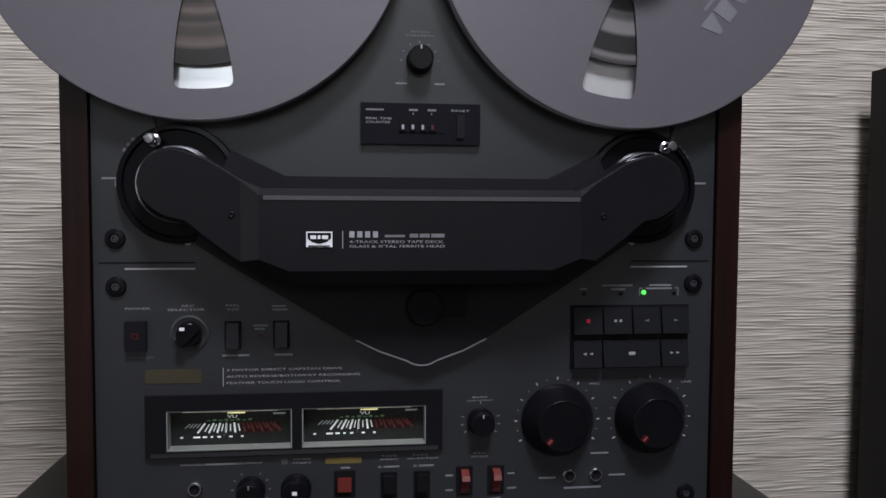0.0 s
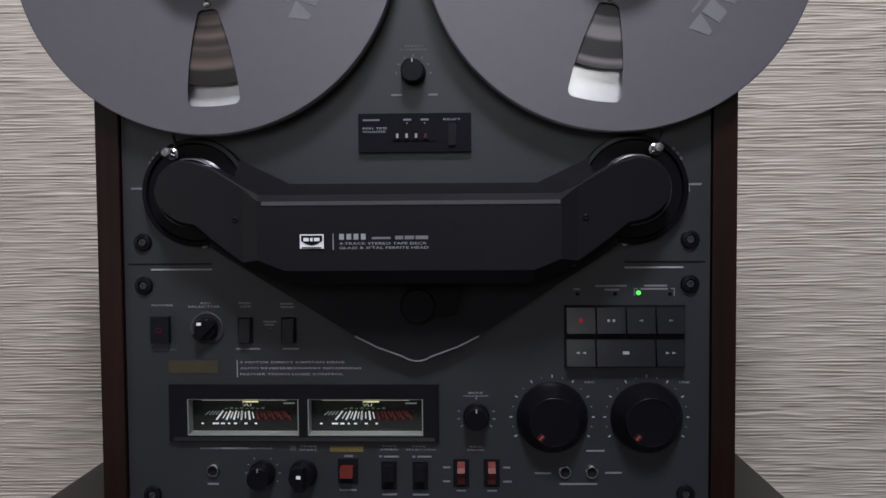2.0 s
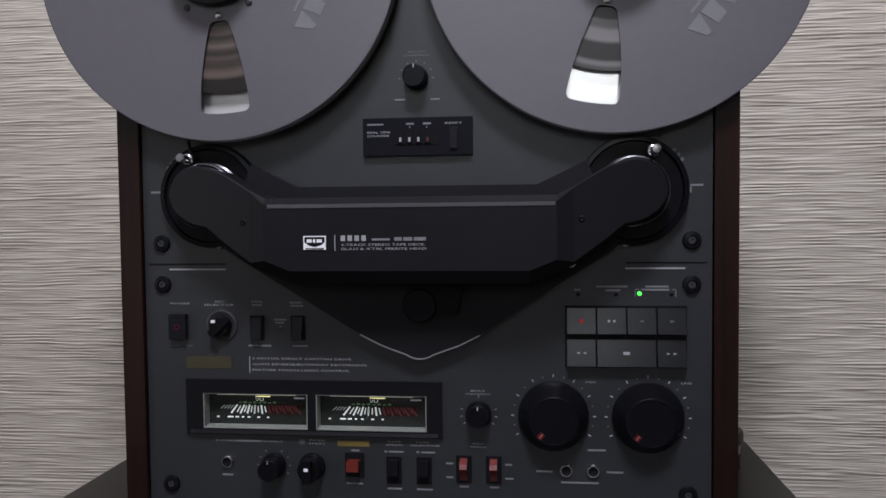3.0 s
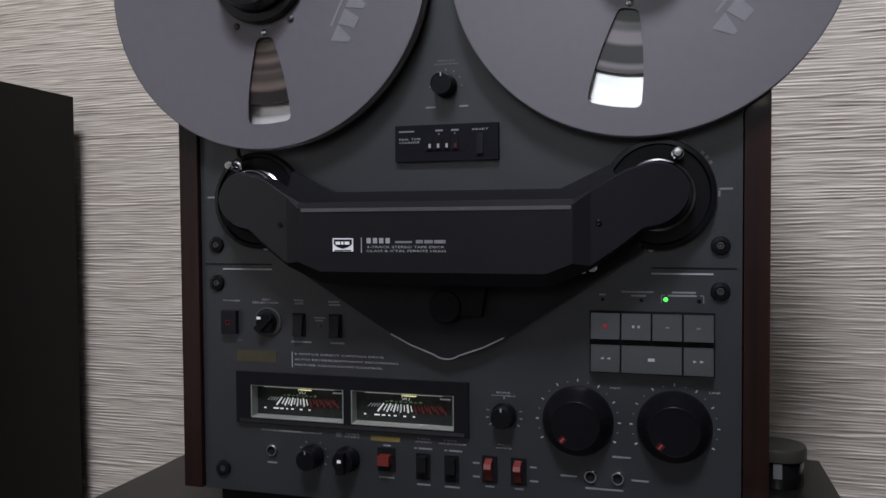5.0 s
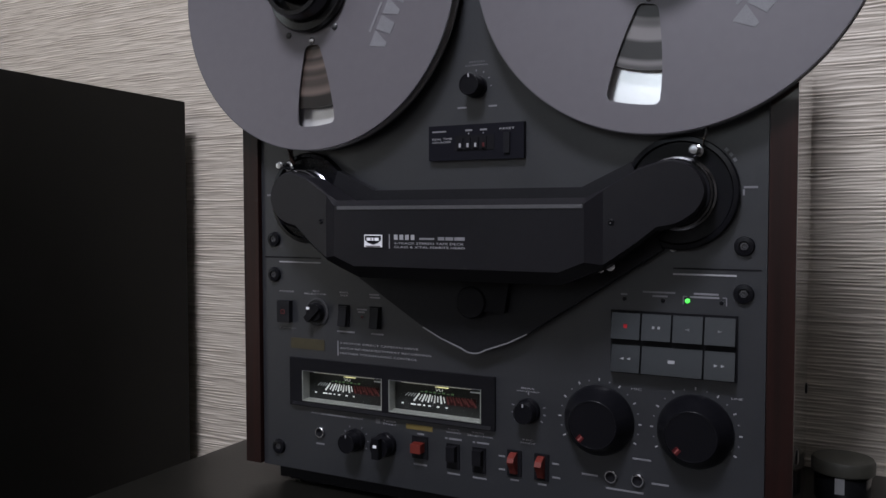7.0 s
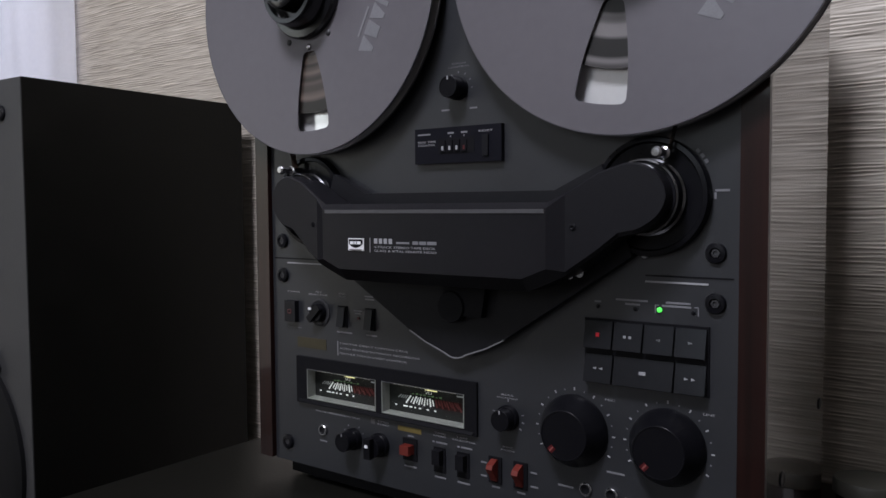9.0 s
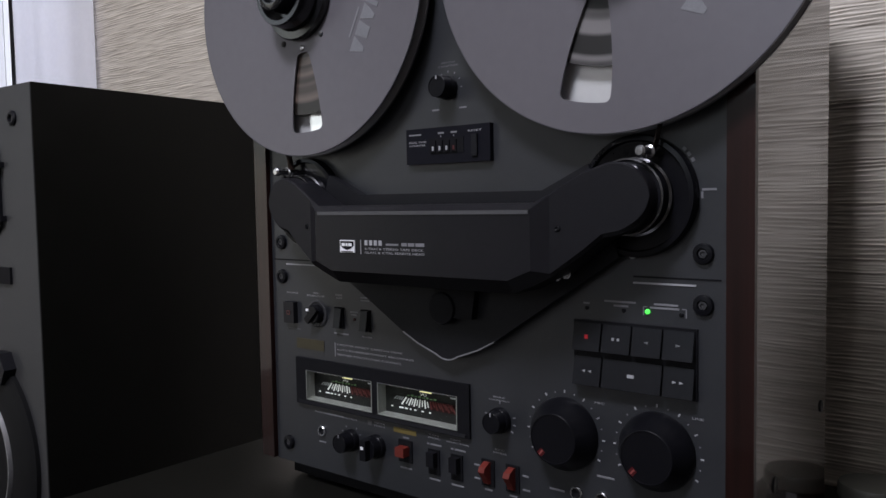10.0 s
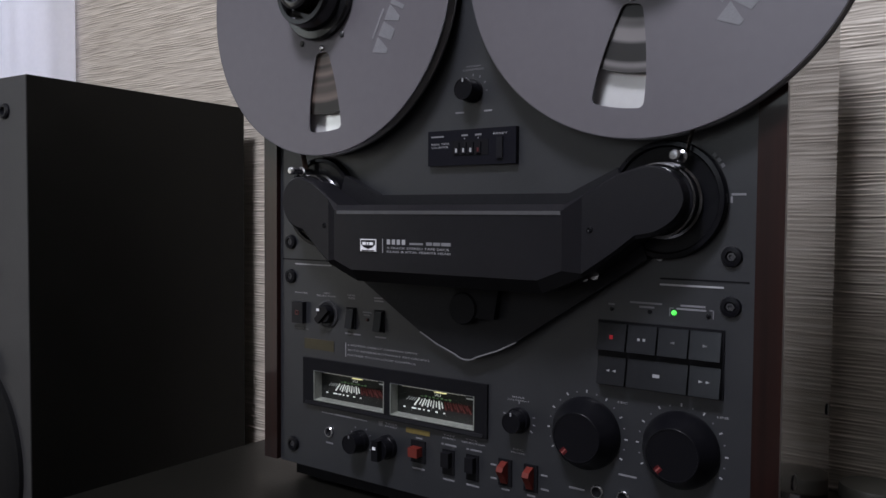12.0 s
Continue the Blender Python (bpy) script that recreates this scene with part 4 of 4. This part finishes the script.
# level meters: recessed boxes with pale lit linings behind clear windows
bezel = part("meter_bezel", plate(-0.1735, 0.0170, 0.0722, 0.1128, -0.0022, 0.0, METERS), M_MATT, deck, "black bezel round two level meters")
bm = box(-0.1700, 0.0140, -0.0040, -0.0020, 0.0732, 0.0756, 0.0003)
for v in bm.verts:
    if v.co.z > 0.0745 and v.co.y < -0.003:
        v.co.y += 0.0014
part("ledge", bm, M_MATT, bezel, "sloping dark ledge")
DIAL_Y = 0.0068
for x0, x1, z0, z1 in METERS:
    w = x1 - x0
    dial = part("level_meter", box(x0, x1, DIAL_Y, DIAL_Y + 0.003, z0, z1), M_DIAL, deck, "lit level meter with white and red scale")
    e = 0.0007
    for n_, pts in (("lining", [(x0, z0), (x0 + e, z0), (x0 + e, z1), (x0, z1)]), ("lining", [(x1 - e, z0), (x1, z0), (x1, z1), (x1 - e, z1)])):
        part(n_, prism(pts, -0.0026, DIAL_Y), M_LINER, dial, "pale side wall")
    bm = box(x0 + e, x1 - e, -0.0026, DIAL_Y, z0, z0 + e)
    for v in bm.verts:
        if v.co.y > 0.0 and v.co.z > z0 + e / 2:
            v.co.z += 0.0004
    part("lining", bm, M_LINER, dial, "pale sloping floor")
    part("lining", box(x0 + e, x1 - e, -0.0026, DIAL_Y, z1 - e * 0.6, z1), M_TRIM, dial)
    part("light_strip", box(x0 + w * 0.12, x1 - w * 0.12, 0.0010, 0.0060, z1 - e * 0.6 - 0.0012, z1 - e * 0.6 - 0.0004), M_METERLIGHT, dial, "hidden lamp strip")
    glass = part("pane", box(x0 + e, x1 - e, -0.0018, -0.0010, z0 + e, z1 - e), M_GLASS, dial, "clear meter window")
    glass.visible_shadow = False
    pivot_x, pivot_z = x0 + w * 0.49, 0.1130

    def tick(u, za, zb, width, mt):
        """A scale line at the share u of the width, on a ray from the pivot."""
        run = (x0 + w * u - pivot_x) / (pivot_z - 0.0890)
        bm = bmesh.new()
        plank(bm, pivot_x + run * (pivot_z - zb), zb, pivot_x + run * (pivot_z - za), za, width, DIAL_Y, 0.0004)
        part("scale_tick", bm, mt, dial)

    for i, u in enumerate((0.255, 0.30, 0.335, 0.365, 0.395, 0.425, 0.455, 0.49, 0.525, 0.56)):
        tick(u, 0.0922 if i % 2 == 0 else 0.0915, 0.0858 if i % 2 == 0 else 0.0868, 0.0012 if i % 2 == 0 else 0.0007, M_SCALE)
    for u in (0.12, 0.155, 0.185, 0.215):
        tick(u, 0.0920, 0.0893, 0.0006, M_SCALE_DIM)
    part("red_zone", box(x0 + w * 0.585, x0 + w * 0.90, DIAL_Y - 0.0003, DIAL_Y + 0.001, 0.0858, 0.0926), M_REDZONE, dial, "dim red part of the scale")
    for i in range(9):
        ur = x0 + w * (0.600 + i * 0.034)
        bm = bmesh.new()
        plank(bm, ur + 0.0007 + i * 0.0002, 0.0860 if i % 2 == 0 else 0.0880, ur - 0.0007 - i * 0.0002, 0.0922, 0.0013, DIAL_Y - 0.0002, 0.0004)
        part("scale_tick", bm, M_SCALE_RED, dial)
    for i in range(8):
        marks([(x0 + w * (0.30 + i * 0.048), x0 + w * (0.328 + i * 0.048), 0.0936, 0.0942 + 0.0006 * (i % 2))], M_SCALE_GREEN, dial, DIAL_Y, "scale_mark")
    for u, uw in ((0.085, 0.022), (0.19, 0.055), (0.265, 0.035), (0.33, 0.018), (0.385, 0.026), (0.48, 0.026), (0.575, 0.02)):
        marks([(x0 + w * u, x0 + w * (u + uw), 0.0826, 0.0836)], M_SCALE, dial, DIAL_Y, "scale_figure")
    marks([(x0 + w * 0.84, x0 + w * 0.94, 0.0972, 0.0982)], M_SCALE_DIM, dial, DIAL_Y, "scale_figure")
    lettering("VU", x0 + w * 0.465, x0 + w * 0.545, 0.0954, 0.0975, DIAL_Y - 0.0005, M_SCALE, dial)
    part("meter_lamp", box(x0 + w * 0.47, x0 + w * 0.61, DIAL_Y - 0.0014, DIAL_Y, 0.0986, 0.0991), M_LAMPGLOW, dial, "pale yellow meter lamp")
    bm = bmesh.new()
    plank(bm, pivot_x, 0.1000, pivot_x - 0.0040, 0.0835, 0.0004, DIAL_Y - 0.0012, 0.0003)
    part("needle", bm, M_TRIM, dial)

# bottom row
def jack(x, z):
    j = part("jack", lathe(x, z, [(0.0047, 0.0), (0.0047, -0.0014), (0.0041, -0.0021), (0.0034, -0.0021), (0.0031, -0.0010)], 32), M_CHROME, deck, "chrome jack socket", smooth=True)
    part("hole", lathe(x, z, [(0.0031, -0.0011), (0, -0.0004)], 24), M_MATT, j)


for x in (-0.1435, 0.1045, 0.1232):
    jack(x, 0.0512)
knob(-0.1080, 0.0495, 0.0092, 0.0150, "output_knob", 90, M_PRINT_DIM, 0.85)
ticks(-0.1080, 0.0495, 0.0112, [-30, 0, 30, 60, 120, 150, 180, 210], 0.0014, 0.0007, M_PRINT_DIM)
tk = knob(-0.0790, 0.0495, 0.0098, 0.0120, "timer_knob", None, None, 0.85)
part("lever", box(-0.0822, -0.0758, -0.0170, -0.0112, 0.0415, 0.0578, 0.0012), M_KNOB, tk)
part("index", box(-0.0806, -0.0776, -0.0176, -0.0168, 0.0508, 0.0530), M_WHITE, tk, "white index mark")
rs = part("slide_switch", box(-0.0545, -0.0405, -0.0012, 0.0, 0.0425, 0.0600, 0.0004), M_MATT, deck, "slide switch with red cap")
part("cap", box(-0.0520, -0.0432, -0.0084, -0.0010, 0.0484, 0.0556, 0.0012), M_RED, rs, "red plastic cap")
for x in (-0.0185, 0.0035):
    ss = part("lever_switch", box(x - 0.0055, x + 0.0055, -0.0010, 0.0, 0.0385, 0.0580, 0.0004), M_MATT, deck, "black lever switch")
    part("lever", box(x - 0.0036, x + 0.0036, -0.0062, -0.0008, 0.0455, 0.0565, 0.0014, 3), M_MATT, ss)
for x in (0.0322, 0.0535):
    rr_ = part("rocker_switch", box(x - 0.0056, x + 0.0056, -0.0012, 0.0, 0.0405, 0.0600, 0.0004), M_MATT, deck, "rocker switch with red lever")
    bm = bmesh.new()
    side = [(-0.0010, 0.0425), (-0.0030, 0.0428), (-0.0052, 0.0470), (-0.0098, 0.0528), (-0.0082, 0.0560), (-0.0030, 0.0585), (-0.0010, 0.0585)]
    lo, hi = [[bm.verts.new((x + d, y, z)) for y, z in side] for d in (-0.0026, 0.0026)]
    bm.faces.new(lo), bm.faces.new(hi[::-1])
    for i in range(len(side)):
        j = (i + 1) % len(side)
        bm.faces.new((lo[i], hi[i], hi[j], lo[j]))
    edge_round(bm, 0.0004, 2)
    part("lever", bm, M_RED, rr_, "red plastic lever")
lettering("PHONES", -0.1520, -0.1375, 0.0665, 0.0677, -0.0004, M_PRINT, deck)
lettering("OUTPUT", -0.1170, -0.1005, 0.0665, 0.0677, -0.0004, M_PRINT, deck)
lettering("TIMER", -0.0815, -0.0690, 0.0680, 0.0692, -0.0004, M_PRINT, deck)
lettering("START", -0.0815, -0.0690, 0.0656, 0.0668, -0.0004, M_PRINT, deck)
lettering("TAPE", -0.0235, -0.0130, 0.0683, 0.0694, -0.0004, M_PRINT, deck)
lettering("SPEED", -0.0245, -0.0120, 0.0660, 0.0671, -0.0004, M_PRINT, deck)
lettering("TAPE", -0.0030, 0.0075, 0.0683, 0.0694, -0.0004, M_PRINT, deck)
lettering("SELECTOR", -0.0065, 0.0150, 0.0660, 0.0671, -0.0004, M_PRINT, deck)
lettering("REC", 0.0385, 0.0470, 0.0682, 0.0694, -0.0004, M_PRINT, deck)
lettering("MODE", 0.0370, 0.0485, 0.0658, 0.0670, -0.0004, M_PRINT, deck)
marks([(x0, x1, z - 0.0006, z + 0.0006) for x0, x1, z in ((-0.1370, -0.1175, 0.0671), (-0.0255, -0.0235, 0.0615), (-0.0220, -0.0115, 0.0615), (-0.0020, 0.0000, 0.0615), (0.0015, 0.0115, 0.0615), (0.0195, 0.0245, 0.0540), (0.0195, 0.0245, 0.0440), (0.0615, 0.0665, 0.0540), (0.0615, 0.0675, 0.0440), (0.0290, 0.0355, 0.0375), (0.0505, 0.0570, 0.0375), (-0.0500, -0.0440, 0.0618), (-0.0535, -0.0415, 0.0375), (0.0835, 0.0950, 0.0500), (0.1325, 0.1440, 0.0505), (0.1010, 0.1270, 0.0425), (0.1195, 0.1320, 0.0660), (-0.0235, -0.0130, 0.0345), (-0.1475, -0.1395, 0.0415), (-0.0020, 0.0095, 0.0345))], M_PRINT_DIM, deck)
marks([(-0.0885, -0.0845, 0.0655, 0.0692)], M_TRIM, deck)

# ---- reels, built round their own axis ----
R_REEL = 0.1302


def flange(y0, y1, turn, holes=True):
    """A flange with three long windows, each wider towards the rim."""
    bm = bmesh.new()
    n = 144
    if not holes:
        add_lathe(bm, 0, 0, [(0.030, y0), (R_REEL, y0), (R_REEL, y1), (0.030, y1), (0.030, y0)], n)
        return bm
    r_in, r_out, hub = 0.0470, 0.1115, 0.030
    half_out, half_in = 0.0178, 0.0062

    def half_angle(r):
        t = (r - r_in) / (r_out - r_in)
        half = half_in + (half_out - half_in) * (1 - (1 - t) ** 1.7)
        c = 0.0038
        d = min(max(0.0, r_out - r), max(0.0, r - r_in))
        if d < c:
            half -= c * (1 - math.sqrt(max(0.0, 1 - (1 - d / c) ** 2)))
        return math.asin(min(0.99, max(half, 0.001) / r))

    near = [0.0, 0.0003, 0.0009, 0.0018, 0.0028]
    radii = [r_in + d for d in near] + [r_in + 0.0040 + (r_out - r_in - 0.0080) * i / 10 for i in range(11)] + [r_out - d for d in near[::-1]]
    fa = [y0, y1]
    for k in range(3):
        mid = turn - 90 + 120 * k
        nxt = mid + 120
        # solid sector between this window and the next one
        cols = []
        for j in range(25):
            col = []
            for r in [hub] + radii + [R_REEL]:
                rr = min(max(r, r_in), r_out)
                a0, a1 = radians(mid) + half_angle(rr), radians(nxt) - half_angle(rr)
                if r in (hub, R_REEL):
                    a0, a1 = radians(mid) + half_angle(rr), radians(nxt) - half_angle(rr)
                a = a0 + (a1 - a0) * j / 24
                col.append((r * math.cos(a), r * math.sin(a)))
            cols.append(col)
        for y in fa:
            g = [[bm.verts.new((x, y, z)) for x, z in col] for col in cols]
            for a, b in zip(g, g[1:]):
                for i in range(len(a) - 1):
                    bm.faces.new((a[i], b[i], b[i + 1], a[i + 1]))
        # strips above and below the window
        for ra, rb in ((hub, r_in), (r_out, R_REEL)):
            rr = r_in if ra == hub else r_out
            ha = half_angle(rr)
            for y in fa:
                g = []
                for j in range(7):
                    a = radians(mid) - ha + 2 * ha * j / 6
                    g.append([bm.verts.new((r * math.cos(a), y, r * math.sin(a))) for r in (ra, rb)])
                for a, b in zip(g, g[1:]):
                    bm.faces.new((a[0], b[0], b[1], a[1]))
        # walls of the window
        rim = [(radians(mid) + half_angle(r), r) for r in radii] + [(radians(mid) + half_angle(r_out) * (1 - 2 * j / 6), r_out) for j in range(1, 6)] + [(radians(mid) - half_angle(r), r) for r in radii[::-1]]
        ra_, rb_ = [[bm.verts.new((r * math.cos(a), y, r * math.sin(a))) for a, r in rim] for y in fa]
        for i in range(len(rim)):
            j = (i + 1) % len(rim)
            bm.faces.new((ra_[i], ra_[j], rb_[j], rb_[i]))
    bmesh.ops.remove_doubles(bm, verts=bm.verts, dist=1e-6)
    return bm


def reel(x, z, turn, pack, mat, label):
    """A metal reel: y = 0 is the front of its front flange."""
    ob = tagged(empty("tape_reel", pose(x, -0.0180, z)), label, "tape reel", "pair of tape reels")
    ff = part("front_flange", flange(0.0, 0.0011, turn), M_REEL, ob, "grey metal flange with three windows")
    part("rim", lathe(0, 0, [(R_REEL - 0.0002, -0.0002), (R_REEL + 0.0004, 0.0000), (R_REEL + 0.0004, 0.0011), (R_REEL - 0.0002, 0.0013)], 144), M_REEL_EDGE, ff, smooth=True)
    rf = part("rear_flange", flange(0.0098, 0.0109, turn, False), M_REEL_IN, ob, "white inner face of the rear flange")
    part("rim", lathe(0, 0, [(R_REEL - 0.0002, 0.0096), (R_REEL + 0.0004, 0.0098), (R_REEL + 0.0004, 0.0109), (R_REEL - 0.0002, 0.0111)], 144), M_REEL_EDGE, rf, smooth=True)
    part("rear_face", lathe(0, 0, [(0.031, 0.0112), (R_REEL - 0.0004, 0.0112)], 144), M_REEL_EDGE, rf)
    part("hub", lathe(0, 0, [(0.030, 0.0012), (0.046, 0.0012), (0.046, 0.0097), (0.030, 0.0097), (0.030, 0.0012)], 96), M_STEEL, ob, smooth=True)
    part("tape_pack", lathe(0, 0, [(0.0462, 0.0026), (pack, 0.0026), (pack, 0.0088), (0.0462, 0.0088)], 144), mat, ob, "wound tape")
    for k in range(3):
        for off, r, mat_ in ((0, 0.0435, M_CHROME), (32, 0.0425, M_DISH), (-32, 0.0425, M_DISH)):
            a = radians(turn - 90 + 120 * k + off)
            part("rivet", lathe(r * math.cos(a), r * math.sin(a), [(0.0026, 0.0002), (0.0024, -0.0009), (0.0014, -0.0016), (0, -0.0018)], 16), mat_, ob, smooth=True)
    # one pale printed mark between two windows: four plain blocks and a faint line over them
    bm = bmesh.new()
    a = radians(turn - 30)
    ux, uz, tx, tz = math.cos(a), math.sin(a), -math.sin(a), math.cos(a)
    for t0, wd, la, lb in ((-0.0215, 0.0125, 0.0, 0.36), (-0.0080, 0.0115, 0.0, 0.12), (0.0045, 0.0125, 0.0, 0.36), (0.0180, 0.0035, 0.0, 0.0)):
        pts = [(rr * ux + t * tx, rr * uz + t * tz) for rr, t in ((0.0745, t0), (0.0745, t0 + wd), (0.0880, t0 + wd * (1 - lb)), (0.0880, t0 + wd * lb))]
        add_prism(bm, pts, -0.0003, 0.0001)
    add_prism(bm, [(rr * ux + t * tx, rr * uz + t * tz) for rr, t in ((0.0690, -0.0120), (0.0690, 0.0120), (0.0708, 0.0120), (0.0708, -0.0120))], -0.0003, 0.0001)
    part("printed_mark", bm, M_REELPRINT, ff)
    return ob


reel(-0.1378, 0.4162, 3, 0.0965, M_TAPE_L, "large grey metal tape reel, nearly full of brown tape")
reel(0.1388, 0.4158, -9, 0.0890, M_TAPE_R, "large grey metal tape reel, partly full of tape")
for x, z in ((-0.1378, 0.4162), (0.1388, 0.4158)):
    cl = tagged(empty("reel_clamp", pose(x, -0.0180, z)), "black hub clamp holding the reel on its spindle", "reel clamp", "reel clamps")
    part("flange_ring", lathe(0, 0, [(0.0375, -0.0002), (0.0375, -0.0040), (0.0360, -0.0060), (0.0305, -0.0065), (0.0300, -0.0040), (0, -0.0040)], 64), M_GLOSS, cl, smooth=True)
    part("grip", lathe(0, 0, [(0.0300, -0.0045), (0.0285, -0.0200), (0.0275, -0.0215), (0.0240, -0.0215), (0.0230, -0.0195), (0.0225, -0.0120), (0, -0.0120)], 64), M_GLOSS, cl, smooth=True)
    part("grip", lathe(0, 0, [(0.0180, -0.0120), (0.0172, -0.0285), (0.0150, -0.0300), (0.0120, -0.0300), (0.0115, -0.0200), (0, -0.0200)], 48), M_GLOSS, cl, smooth=True)
    part("spindle", lathe(0, 0, [(0.0045, -0.0200), (0.0042, -0.0330), (0.0030, -0.0345), (0, -0.0345)], 24), M_CHROME, cl, smooth=True)
    part("shaft", lathe(0, 0, [(0.0290, 0.0000), (0.0290, 0.0178), (0, 0.0178)], 32), M_STEEL, cl, smooth=True)


# the free lengths of tape between reels and guides
def strand(x0, z0, x1, z1):
    bm = bmesh.new()
    d = Vector((x1 - x0, z1 - z0)).normalized()
    n = Vector((-d.y, d.x)) * 0.00012
    add_prism(bm, [(x0 + n.x, z0 + n.y), (x1 + n.x, z1 + n.y), (x1 - n.x, z1 - n.y), (x0 - n.x, z0 - n.y)], -0.0155, -0.0093)
    return tagged(part("tape_strand", bm, M_TAPE), "taut dark brown tape between reel and guide", "tape", "tape strands")


strand(-0.1705, 0.3200, -0.1598, 0.2752)
strand(0.1795, 0.3350, 0.1652, 0.2752)
